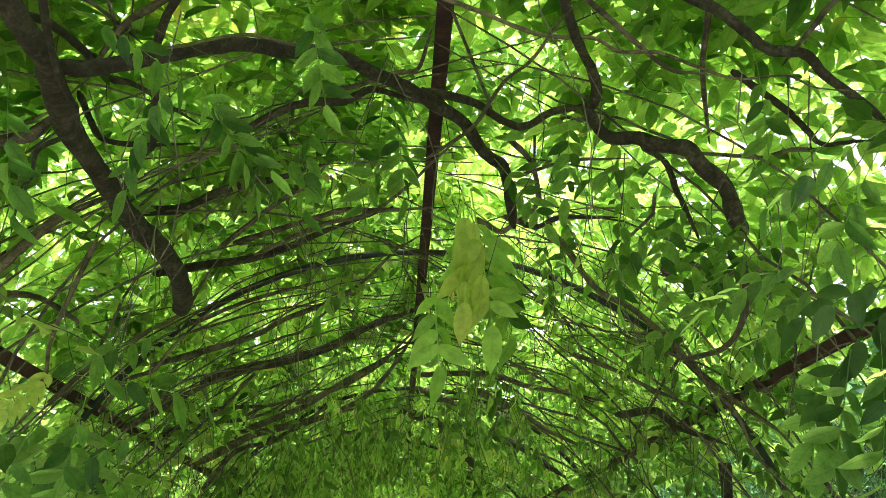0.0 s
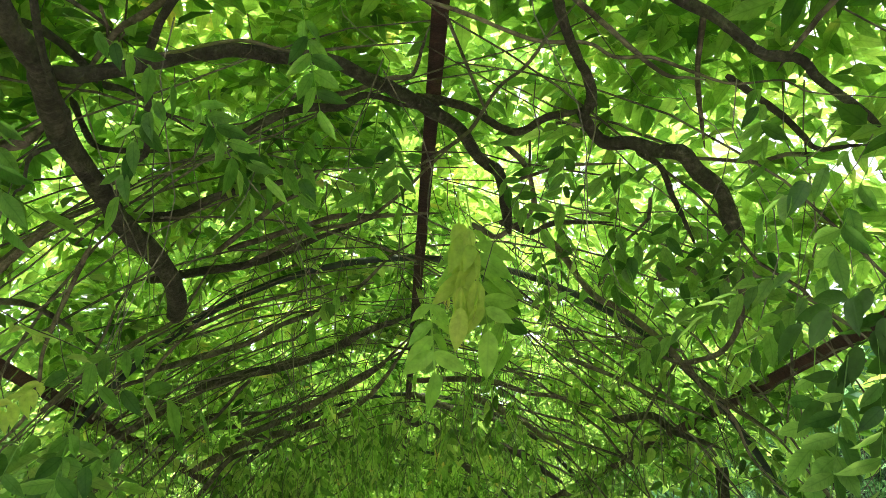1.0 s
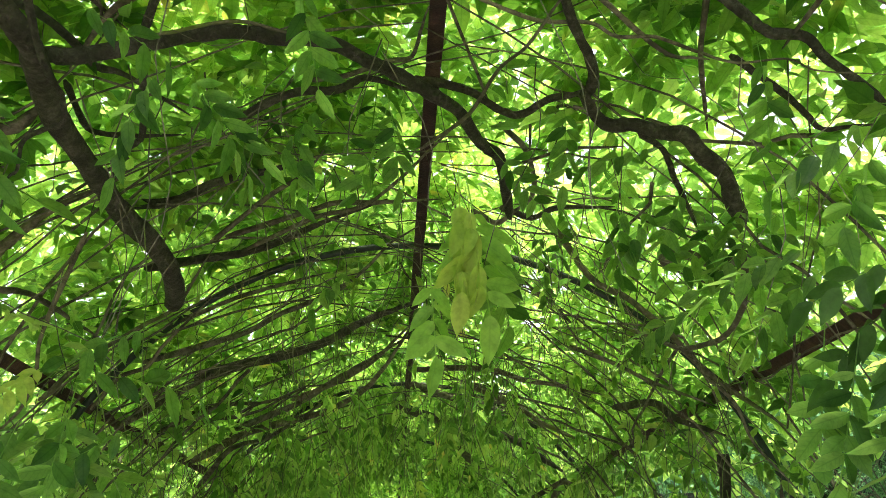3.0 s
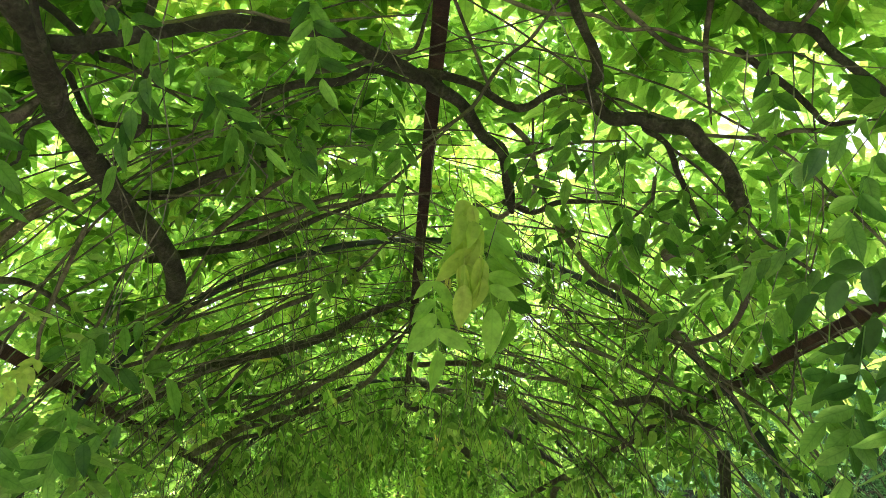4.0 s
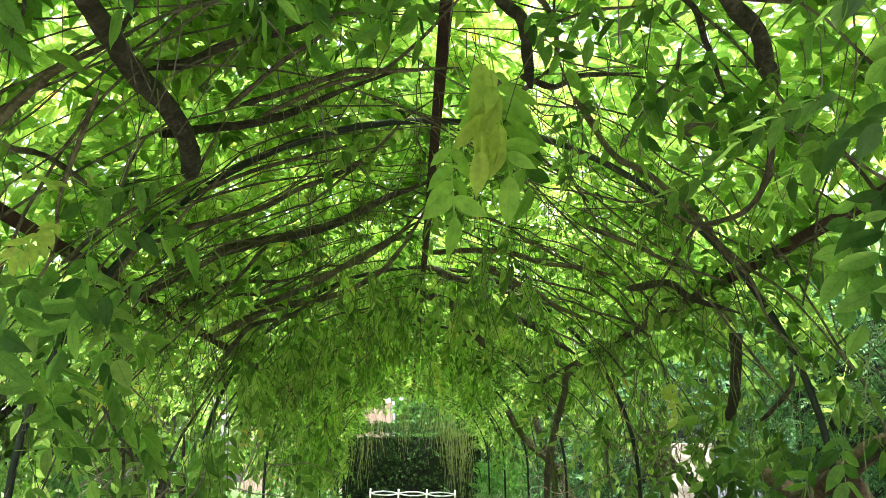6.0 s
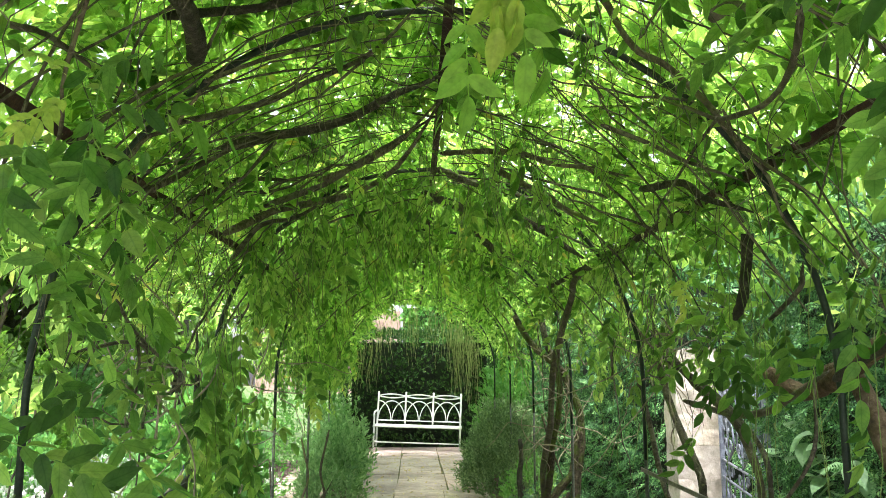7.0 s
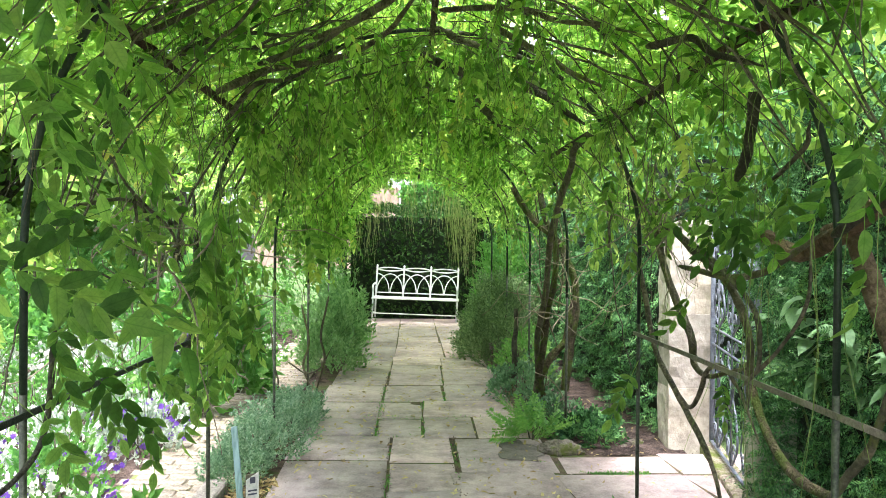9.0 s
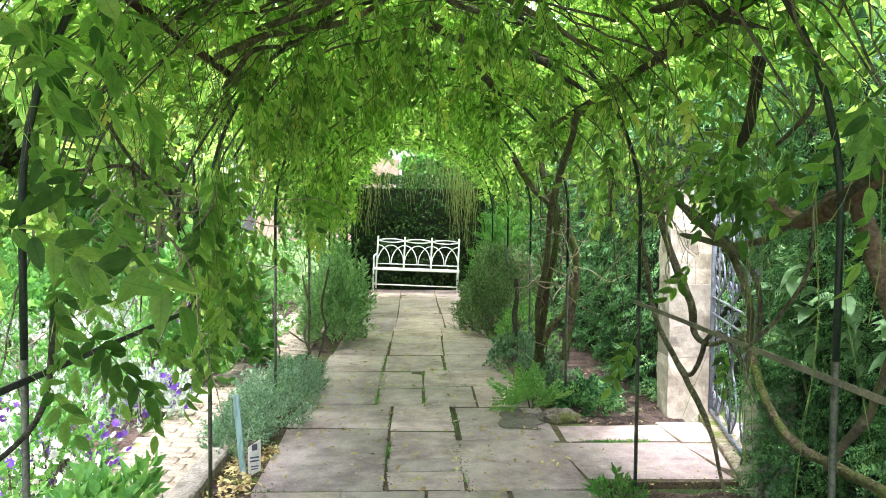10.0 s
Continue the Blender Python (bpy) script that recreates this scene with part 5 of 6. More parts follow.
def hedge(name, label, dims, faces, count, templates, material, seed, hang=0.2, outward=1.0, inner=HEDGE_SHADE, coarse=""):
    """A clipped hedge: a core box, near-black by default to paint the inner shade, under leafy faces; the faces named
    in coarse carry larger, fewer sprigs.
    """
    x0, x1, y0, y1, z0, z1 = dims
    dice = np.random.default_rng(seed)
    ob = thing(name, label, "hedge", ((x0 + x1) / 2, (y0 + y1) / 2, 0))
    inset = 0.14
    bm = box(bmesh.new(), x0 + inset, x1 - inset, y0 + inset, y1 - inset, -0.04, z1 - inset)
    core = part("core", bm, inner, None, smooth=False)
    places, normals = face_points(dice, count, x0, x1, y0, y1, z0, z1, faces)
    axis = normals * outward + dice.normal(0, 0.6, (count, 3)) + (0, 0, -hang)
    up = dice.normal(0, 0.5, (count, 3)) + (0, 0, 1.0) * np.array([outward]) + normals * (1.6 - 1.4 * outward)
    leaves = scatter("leaf_cover", templates, places, frames_from(axis, up), dice.uniform(0.7, 1.3, count), material, None, dice)
    tagged(leaves, kind="stuff")
    pieces = [core, leaves]
    if coarse:
        sprigs = [broad_sprig(dice, 9, 0.26, 0.13, 0.05, None) for _ in range(4)]
        places, normals = face_points(dice, 1500, x0, x1, y0, y1, z0, z1, coarse)
        axis = normals * 0.5 + dice.normal(0, 0.6, (1500, 3))
        pieces.append(scatter("leaf_cover", sprigs, places, frames_from(axis, normals + dice.normal(0, 0.4, (1500, 3))), dice.uniform(0.7, 1.3, 1500), material, None, dice))
        tagged(pieces[-1], kind="stuff")
    for o in pieces:
        o.parent = ob
        o.matrix_parent_inverse = ob.matrix_world.inverted()
    return ob


dice = np.random.default_rng(4)
YEW = [spray(dice, 11, 0.15, 0.034, 0.009, 60) for _ in range(5)]
YEW_FINE = [spray(dice, 14, 0.14, 0.026, 0.0065, 60) for _ in range(6)]
LAUREL = [broad_sprig(dice, 6, 0.09, 0.055, 0.028) for _ in range(5)]
BUSH = [broad_sprig(dice, 11, 0.2, 0.06, 0.024) for _ in range(6)]
FEATHER = [spray(dice, 8, 0.12, 0.028, 0.011, 45, False) for _ in range(5)]
FROND = [spray(dice, 14, 0.26, 0.06, 0.017, 68) for _ in range(5)]
OLIVE = [spray(dice, 6, 0.16, 0.045, 0.016, 40, False) for _ in range(5)]
HERB = [broad_sprig(dice, 6, 0.08, 0.045, 0.022) for _ in range(5)]
LACY = [spray(dice, 5, 0.12, 0.05, 0.022, 50) for _ in range(5)]
TREELEAF = [broad_sprig(dice, 8, 0.45, 0.24, 0.13, None) for _ in range(5)]

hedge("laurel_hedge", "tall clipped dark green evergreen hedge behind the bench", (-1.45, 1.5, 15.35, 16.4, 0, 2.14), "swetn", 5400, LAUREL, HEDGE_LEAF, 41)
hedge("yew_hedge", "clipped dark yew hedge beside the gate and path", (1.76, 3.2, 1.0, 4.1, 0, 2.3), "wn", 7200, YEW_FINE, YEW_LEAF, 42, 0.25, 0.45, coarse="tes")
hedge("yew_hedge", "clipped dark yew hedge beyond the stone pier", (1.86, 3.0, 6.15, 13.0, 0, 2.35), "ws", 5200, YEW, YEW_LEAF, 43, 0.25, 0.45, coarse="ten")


def mound(name, label, category, place, size, count, templates, material, seed, upright=0.8, group="", stems=0, stray=0.0):
    """A bushy plant: shoots all over an uneven mound, with a few stems below."""
    dice = np.random.default_rng(seed)
    ob = thing(name, label, category, place, 0, group)
    u = dice.normal(0, 1, (count, 3))
    u /= np.linalg.norm(u, axis=1)[:, None]
    u[:, 2] = np.abs(u[:, 2])
    shell = dice.uniform(0.55, 1.05, count) ** 0.6
    shell = shell * (1 + stray * np.abs(dice.normal(0, 1, count)))
    lumps = np.array([1 + 0.28 * noise.noise(Vector(q) * 2.3 + Vector((seed, 0, 0))) + 0.15 * noise.noise(Vector(q) * 6) for q in u])
    p = u * (shell * lumps)[:, None] * np.array(size)
    axis = u * 0.8 + (0, 0, upright) + dice.normal(0, 0.35, (count, 3))
    up = u + dice.normal(0, 0.5, (count, 3)) + (0, -0.3, 0.4)
    leaves = scatter("leaf_mass", templates, p, frames_from(axis, up), dice.uniform(0.7, 1.3, count), material, ob, dice)
    tagged(leaves, kind="stuff")
    for k in range(max(3, stems)):
        a = 2.4 * k
        r = 0.5 * dice.uniform(0.3, 1.0)
        line = smooth_line([(0.1 * math.cos(a) * size[0], 0.1 * math.sin(a) * size[1], -0.03), (r * 0.6 * math.cos(a) * size[0], r * 0.6 * math.sin(a) * size[1], size[2] * 0.4), (r * math.cos(a) * size[0], r * math.sin(a) * size[1], size[2] * 0.85)], 4)
        part("stem", tube(bmesh.new(), line, np.linspace(0.008, 0.004, len(line)), 5), TWIG, ob)
    return ob

mound("grey_green_shrub", "soft grey-green shrub at the path edge near the bench", "shrub", (-1.0, 9.1, 0), (0.27, 0.5, 0.62), 560, BUSH, SHRUB_LEAF, 51, 1.5, stray=0.2)
mound("grey_green_shrub", "grey-green bushy shrub beside the path before the bench", "shrub", (-1.12, 11.0, 0), (0.34, 0.7, 0.68), 520, BUSH, SHRUB_LEAF, 52, 1.5, stray=0.2)
mound("olive_shrub", "fine-leaved olive green shrub leaning over the path", "shrub", (1.1, 10.0, 0), (0.55, 0.75, 0.95), 2200, OLIVE, OLIVE_LEAF, 53, 1.2)
mound("olive_shrub", "fine-leaved olive green shrub near the bench", "shrub", (1.25, 11.8, 0), (0.5, 0.7, 0.95), 1200, OLIVE, OLIVE_LEAF, 54, 1.2)
for k, (x, y, sx, sz) in enumerate(((-1.17, 5.05, 0.16, 0.17), (-1.12, 5.5, 0.24, 0.22), (-1.12, 6.05, 0.26, 0.27), (-1.05, 6.6, 0.2, 0.24))):
    mound("silver_plant", "low blue-grey feathery plant spilling onto the paving", "plant", (x, y, 0), (sx * 1.1, 0.36, sz * 0.85), 330, FEATHER, SILVER_LEAF, 60 + k, 0.9, "silver plants along the path")
mound("fern", "bright fresh green ferny plant beside the paving", "plant", (0.86, 6.0, 0), (0.14, 0.16, 0.1), 40, FROND, FERN_LEAF, 70, 0.15)
mound("low_plant", "small blue-green leafy plant on bare soil", "plant", (1.1, 6.5, 0), (0.2, 0.22, 0.2), 130, HERB, SILVER_DARK, 71, 0.5, "plants in the soil bed")
mound("low_plant", "small dark green leafy plant on bare soil", "plant", (1.3, 5.95, 0), (0.2, 0.2, 0.15), 170, LACY, YEW_LEAF, 72, 0.4, "plants in the soil bed")
mound("low_plant", "blue-green broad-leaved plant beside the paving", "plant", (0.95, 7.6, 0), (0.26, 0.45, 0.3), 240, HERB, SILVER_DARK, 73, 0.5, "plants in the soil bed")
mound("low_plant", "leafy climbing growth round the wisteria stems", "plant", (1.08, 6.9, 0.0), (0.16, 0.28, 0.5), 60, HERB, SILVER_DARK, 79, 0.3, "plants in the soil bed")
mound("low_plant", "leafy green plant under the wisteria stems", "plant", (1.2, 8.6, 0), (0.32, 0.55, 0.5), 330, HERB, FERN_LEAF, 74, 0.5, "plants in the soil bed")
mound("low_plant", "small green plant at the edge of the side path", "plant", (0.99, 3.98, 0), (0.13, 0.1, 0.1), 36, HERB, FRESH_LEAF, 75, 0.6, "plants in the soil bed")
mound("tall_shrub", "pale green ferny shrub beside the far hedge", "shrub", (1.5, 12.6, 0), (0.6, 0.8, 1.7), 1500, LACY, FRESH_LEAF, 76, 0.2)
mound("tall_shrub", "light green broad-leaved shrub beyond the side of the tunnel", "shrub", (-2.0, 7.4, 0), (0.45, 0.7, 1.35), 330, [broad_sprig(np.random.default_rng(k), 6, 0.2, 0.13, 0.075) for k in range(3)], FRESH_LEAF, 78, 0.4)
mound("tall_shrub", "leafy green shrub at the far end of the tunnel", "shrub", (-1.7, 12.4, 0), (0.6, 1.0, 1.9), 1700, HERB, FRESH_LEAF, 77, 0.2)

bm = bmesh.new()
bmesh.ops.create_icosphere(bm, subdivisions=3, radius=1)
for v in bm.verts:
    v.co = Vector((v.co.x * 0.15, v.co.y * 0.09, v.co.z * 0.075)) * (1 + 0.35 * noise.noise(v.co * 2.1))
rock = part("mossy_stone", bm, MOSS_STONE)
rock.location = (1.0, 5.64, 0.015)
tagged(rock, "rough grey stone grown with moss on the soil", "stone")
for k, (x, y, s) in enumerate(((1.62, 5.85, 0.05), (1.5, 5.72, 0.035), (1.15, 5.6, 0.03))):
    pebble = new("pebble", rock.data)
    pebble.matrix_world = pose(x, y, 0.01, 0, 0, 70 * k) @ Matrix.Scale(s / 0.12, 4)
    tagged(pebble, "small mossy loose stone on the bare soil", "stone", "loose stones")


def broad_leaved(place, reach, seed):
    """Upright stems with large pale leaves at their tops, leaning out of the hedge."""
    dice = np.random.default_rng(seed)
    ob = thing("broad_leaved_shrub", "large pale glossy leaves growing out of the yew hedge", "shrub", place)
    tops = []
    for k in range(4):
        y = reach * (k - 1.5) / 2
        line = smooth_line([(0.12, y * 0.5, -0.03), (0.08, y * 0.7, 0.6), (0.02, y, 0.95), (-0.06, y * 1.1, 1.12 + 0.06 * k)], 4)
        part("stem", tube(bmesh.new(), line, np.linspace(0.008, 0.004, len(line)), 6), STEM, ob)
        tops += [line[-1], line[-3], line[-5]]
    n = 72
    p = np.array(tops)[dice.integers(0, len(tops), n)] + dice.normal(0, 0.03, (n, 3))
    axis = np.stack([-np.abs(dice.normal(0.6, 0.4, n)), dice.normal(0, 0.8, n), dice.normal(-0.1, 0.25, n)], 1)
    for k in range(n):
        verts, faces = leaf_blade(0.11 * dice.uniform(0.7, 1.2), 0.066, 0.3, 0.3, 2)
        mesh = bpy.data.meshes.new("leaf")
        mesh.from_pydata(verts.tolist(), [], faces)
        mesh.materials.append(PALE_GLOSS)
        leaf = new("leaf", mesh)
        leaf.parent = ob
        leaf.matrix_local = Matrix.Translation(p[k]) @ Matrix(frames_from(axis[k:k + 1], np.array([(-0.2, -0.2, 1.0)]))[0].tolist()).to_4x4()
    return ob

broad_leaved((1.72, 3.3, 0), 0.62, 88)


# ---- garden side ----
def flower_bed():
    dice = np.random.default_rng(90)
    kinds = (("bedding_plant", "leafy green border plant in the bright garden bed", HERB, FRESH_LEAF, 0.4),
             ("silver_plant", "silvery white-leaved border plant in the bright bed", HERB, SILVER_BRIGHT, 0.3),
             ("white_flowers", "clump of small white flowers in the bright bed", BLOOM, WHITE_PETAL, 0.28),
             ("purple_flowers", "clump of violet flowers in the bright bed", BLOOM, PURPLE_PETAL, 0.3))
    for k in range(130):
        x, y = -1.98 - 2.6 * dice.uniform() ** 1.6, dice.uniform(0.5, 11.0)
        name, label, templates, material, high = kinds[int(dice.choice(4, p=(0.45, 0.3, 0.2, 0.05)))]
        size = dice.uniform(0.25, 0.42)
        mound(name, label, "plant", (x, y, -0.02), (size, size, high * dice.uniform(0.8, 1.3) * (1 + 0.25 * (-2.0 - x))), 90, templates, material, 900 + k, 0.8, name.replace("_", " ") + " in the bed")

BLOOM = []
for _ in range(4):
    pieces = []
    for k in range(7):
        v, f = leaf_blade(0.022, 0.02, 0.2, 0.3, None)
        m = np.array(pose(0, 0, 0, 25, 0, 51.4 * k).to_3x3())
        pieces.append((v @ m.T + (0, 0.05, 0), f))
    BLOOM.append(join_arrays(pieces))
flower_bed()
for k, (x, y) in enumerate(((-1.5, 3.45), (-1.38, 3.62), (-1.75, 3.2))):
    mound("leafy_plant", "fresh light green broad-leaved plant by the kerb stones", "plant", (x, y, 0), (0.14, 0.14, 0.24), 34, [broad_sprig(np.random.default_rng(k), 5, 0.14, 0.11, 0.045)], FRESH_LEAF, 95 + k, 1.0, "leafy plants by the kerb")

def shrub_row():
    dice = np.random.default_rng(140)
    for k in range(9):
        x, y = -4.9 - dice.uniform(0, 1.2), 0.5 + 1.7 * k
        high = dice.uniform(1.1, 1.9)
        mound("garden_shrub", "tall light green garden shrub beyond the bed", "shrub", (x, y, -0.03), (0.9, 0.95, high), 620, [broad_sprig(dice, 6, 0.2, 0.1, 0.055)], FRESH_LEAF if k % 3 else TREE_LEAF, 150 + k, 0.4, "shrubs beyond the bed", 5)
shrub_row()


def broad_tree(place, height, spread, seed, material=None, leaves=760):
    dice = np.random.default_rng(seed)
    ob = thing("garden_tree", "leafy broad green tree standing beyond the tunnel", "tree", place, 0, "trees round the garden")
    part("trunk", tube(bmesh.new(), smooth_line([(0, 0, -0.1), (0.1, 0.05, height * 0.25), (-0.05, 0.1, height * 0.5), (0.05, 0, height * 0.85)], 6), np.linspace(0.2, 0.04, 19), 10, 0.12, seed), BARK, ob)
    heads = []
    for k in range(13):
        a, z = 2.4 * k + dice.uniform(-0.4, 0.4), height * dice.uniform(0.3, 0.95)
        reach = spread * dice.uniform(0.55, 1.0) * (1.15 - 0.55 * z / height)
        tip = np.array((reach * math.cos(a), reach * math.sin(a), z))
        line = smooth_line([(0.02, 0.05, z * 0.65), tip * (0.5, 0.5, 0.85), tip], 4)
        part("limb", tube(bmesh.new(), line, np.linspace(0.07, 0.015, len(line)), 6, 0.1, seed + k), BARK, ob)
        heads += [tip, tip * (0.6, 0.6, 0.95)]
    heads = np.array(heads)
    p = heads[dice.integers(0, len(heads), leaves)] + dice.normal(0, 0.16, (leaves, 3)) * spread
    axis = dice.normal(0, 1, (leaves, 3)) + (0, 0, -0.3)
    crown = scatter("crown", TREELEAF, p, frames_from(axis, dice.normal(0, 0.6, (leaves, 3)) + (0, 0, 1)), dice.uniform(0.7, 1.3, leaves), material or TREE_LEAF, ob, dice)
    tagged(crown, kind="stuff")
    return ob

# the tree at (-4.6, 15.0) is added to block sun from the bench end
for k, (x, y, h, s) in enumerate(((11.0, 3.5, 6.0, 2.6), (10.5, 10.0, 7.0, 3.0), (8.0, 17.0, 6.5, 2.8), (-12.5, 5.0, 6.0, 2.8), (-11.0, 14.0, 6.5, 3.0), (-4.6, 15.0, 7.0, 3.2), (5.2, 15.5, 6.5, 2.8), (-7.0, 21.0, 6.5, 3.0), (2.5, 44.0, 7.0, 3.4), (6.0, 22.0, 7.0, 3.2), (-12.0, -8.0, 7.0, 3.2), (9.5, -9.0, 7.0, 3.2), (-2.0, -18.0, 7.0, 3.4), (-7.4, 2.5, 4.6, 2.2), (-7.8, 7.2, 5.0, 2.3), (-8.4, 11.0, 5.2, 2.3), (7.4, 8.0, 5.0, 2.3), (-6.6, 12.6, 4.8, 2.2), (-8.8, 16.8, 6.0, 2.8))):
    broad_tree((x, y, -0.04), h, s, 200 + k)


hedge("far_hedge", "tall light green hedge far beyond the bench", (-0.8, 14.0, 37.0, 38.2, 0, 4.4), "st", 2200, TREELEAF, FRESH_LEAF, 46, inner=LAWN)

# ---- far garden wall ----
bm = box(bmesh.new(), -9.0, -0.9, 44.0, 44.4, -0.1, 4.6, 0.03)
tagged(part("garden_wall", bm, PINK_WALL, smooth=False), "pale pinkish rendered wall far beyond the hedge", "wall", kind="structure")

# ---- pier, gate ----
def pier():
    ob = thing("stone_pier", "pale weathered limestone gate pier of large blocks", "pillar", (0, 0, 0))
    dice = np.random.default_rng(7)
    x0, x1, y0, y1, z = 1.83, 2.14, 5.72, 5.98, -0.05
    k = 0
    while z < 1.5:
        h = dice.uniform(0.3, 0.62)
        cut = x0 + (x1 - x0) * dice.uniform(0.35, 0.65)
        spans = [(x0, cut), (cut + 0.001, x1)] if k % 3 == 2 else [(x0, x1)]
        for a, b in spans:
            bm = box(bmesh.new(), a, b, y0, y1, z, z + h - 0.0015, 0.002)
            bmesh.ops.subdivide_edges(bm, edges=bm.edges[:], cuts=6, use_grid_fill=True)
            for v in bm.verts:
                v.co += Vector((noise.noise(v.co * 7), noise.noise(v.co * 7 + Vector((9, 0, 0))), 0)) * 0.014 + Vector((noise.noise(v.co * 23), noise.noise(v.co * 23 + Vector((5, 0, 0))), 0)) * 0.005
            part("stone_block", bm, LIMESTONE, ob, smooth=False)
        z += h
        k += 1
    part("mortar", box(bmesh.new(), x0 + 0.02, x1 - 0.02, y0 + 0.012, y1 - 0.012, -0.05, 1.45), MORTAR, ob, smooth=False)
    return ob

pier()
bm = box(bmesh.new(), 1.77, 2.1, 4.12, 4.3, -0.05, 0.62, 0.015)
tagged(part("stone_jamb", bm, LIMESTONE, smooth=False), "pale limestone jamb of the gateway half hidden by yew", "pillar")

def scroll(bm, cx, cz, r, turns, start, hand, radius=0.009):
    line = []
    for s in np.linspace(0, 1, 22):
        a = start + hand * s * turns * 2 * math.pi
        rr = r * (1 - 0.8 * s)
        line.append((cx + rr * math.cos(a), 0, cz + rr * math.sin(a)))
    return tube(bm, line, radius, 5)

def gate():
    W, H = 1.35, 1.56
    ob = thing("iron_gate", "blue-grey wrought iron garden gate with scrollwork, closed", "gate", (2.14, 5.68, 0.07), -101.5)
    for x, name in ((0.0, "hinge_stile"), (W, "latch_stile")):
        part(name, box(bmesh.new(), x - 0.016, x + 0.016, -0.016, 0.016, 0, H, 0.003), GATE_IRON, ob)
    for z in (0.0, H):
        part("cross_rail", box(bmesh.new(), 0, W, -0.01, 0.01, z - 0.009, z + 0.009, 0.003), GATE_IRON, ob)
    for z in (0.72, 0.84):
        part("cross_rail", box(bmesh.new(), 0, W, -0.008, 0.008, z - 0.006, z + 0.006, 0.002), GATE_IRON, ob)
    for k in range(3):
        x = W * (k + 0.5) / 3
        part("bar", tube(bmesh.new(), [(x, 0, 0.0), (x, 0, H / 2), (x, 0, H)], 0.007, 6), GATE_IRON, ob)
        for hand in (-1, 1):
            line = smooth_line([(x + hand * 0.03, 0.004, 0.02), (x + hand * 0.17, 0.004, 0.16), (x + hand * 0.12, 0.004, 0.34), (x + hand * 0.02, 0.004, 0.46), (x + hand * 0.1, 0.004, 0.6), (x + hand * 0.15, 0.004, 0.7)], 5)
            sweep = part("lyre_bar", tube(bmesh.new(), line, 0.007, 6), GATE_IRON, ob)
            part("scroll", scroll(bmesh.new(), x + hand * 0.085, 0.1, 0.07, 1.3, 0.6 if hand > 0 else 2.5, hand, 0.007), GATE_IRON, sweep)
            part("scroll", scroll(bmesh.new(), x + hand * 0.11, 0.6, 0.06, 1.3, 4.0 if hand > 0 else 5.4, -hand, 0.007), GATE_IRON, sweep)
            part("ring", scroll(bmesh.new(), x + hand * 0.11, 0.78, 0.05, 1.0, 0.0, hand, 0.006), GATE_IRON, ob)
            for z0 in (0.86, 1.2):
                line = smooth_line([(x, 0.004, z0), (x + hand * 0.17, 0.004, z0 + 0.1), (x + hand * 0.14, 0.004, z0 + 0.23), (x + hand * 0.02, 0.004, z0 + 0.31)], 5)
                heart = part("heart_bar", tube(bmesh.new(), line, 0.007, 6), GATE_IRON, ob)
                part("scroll", scroll(bmesh.new(), x + hand * 0.075, z0 + 0.24, 0.065, 1.4, 1.57, -hand, 0.007), GATE_IRON, heart)
                part("scroll", scroll(bmesh.new(), x + hand * 0.075, z0 + 0.1, 0.055, 1.3, 4.7, hand, 0.006), GATE_IRON, heart)
    return ob

gate()
bm = box(bmesh.new(), -0.1, 1.5, -0.08, 0.08, -0.1, 0.035, 0.01)
sill = part("threshold", bm, MOSS_STONE, smooth=False)
sill.matrix_world = pose(2.14, 5.68, 0, 0, 0, -101.5)
tagged(sill, "pale stone threshold under the garden gate", "threshold", kind="structure")


# ---- plant label and stake ----
ob = thing("wooden_stake", "blue-green painted wooden stake standing in the soil", "stake", (-1.03, 4.5, 0))
bm = bmesh.new()
bar(bm, (0, 0, -0.05), (-0.045, 0.0, 0.46), 0.034, 0.016, (0, -1, 0))
part("post", bm, BLUE_PAINT, ob, smooth=False)
ob = thing("plant_label", "small white printed plant label on a grey holder", "sign", (-0.965, 4.47, 0), 28)
part("holder", box(bmesh.new(), -0.036, 0.036, 0.002, 0.012, 0.0, 0.2, 0.002), GREY_IRON, ob, smooth=False)
bm = bmesh.new()
corners = [bm.verts.new(c) for c in ((-0.036, 0, 0.0), (0.036, 0, 0.03), (0.036, 0, 0.21), (-0.036, 0, 0.17), (-0.036, -0.004, 0.0), (0.036, -0.004, 0.03), (0.036, -0.004, 0.21), (-0.036, -0.004, 0.17))]
for f in ((0, 1, 2, 3), (7, 6, 5, 4), (0, 4, 5, 1), (1, 5, 6, 2), (2, 6, 7, 3), (3, 7, 4, 0)):
    bm.faces.new([corners[i] for i in f])
bmesh.ops.recalc_face_normals(bm, faces=bm.faces[:])
face = part("plate", bm, WHITE_PAINT, ob, smooth=False)
for k, (z, h, w) in enumerate(((0.15, 0.035, 0.03), (0.105, 0.008, 0.05), (0.085, 0.008, 0.05), (0.055, 0.006, 0.045), (0.04, 0.006, 0.04))):
    part("print_bar", box(bmesh.new(), -w / 2, w / 2, -0.0075, -0.0035, z, z + h), DARK_PRINT, face, smooth=False)


# ---- paving and soil ----
bm = box(bmesh.new(), -1.15, 0.98, -5.5, 15.3, -0.12, -0.008)
tagged(part("path_bed", bm, JOINT_SOIL, smooth=False), "dark soil and moss in the joints of the paving", "path bed", kind="structure")

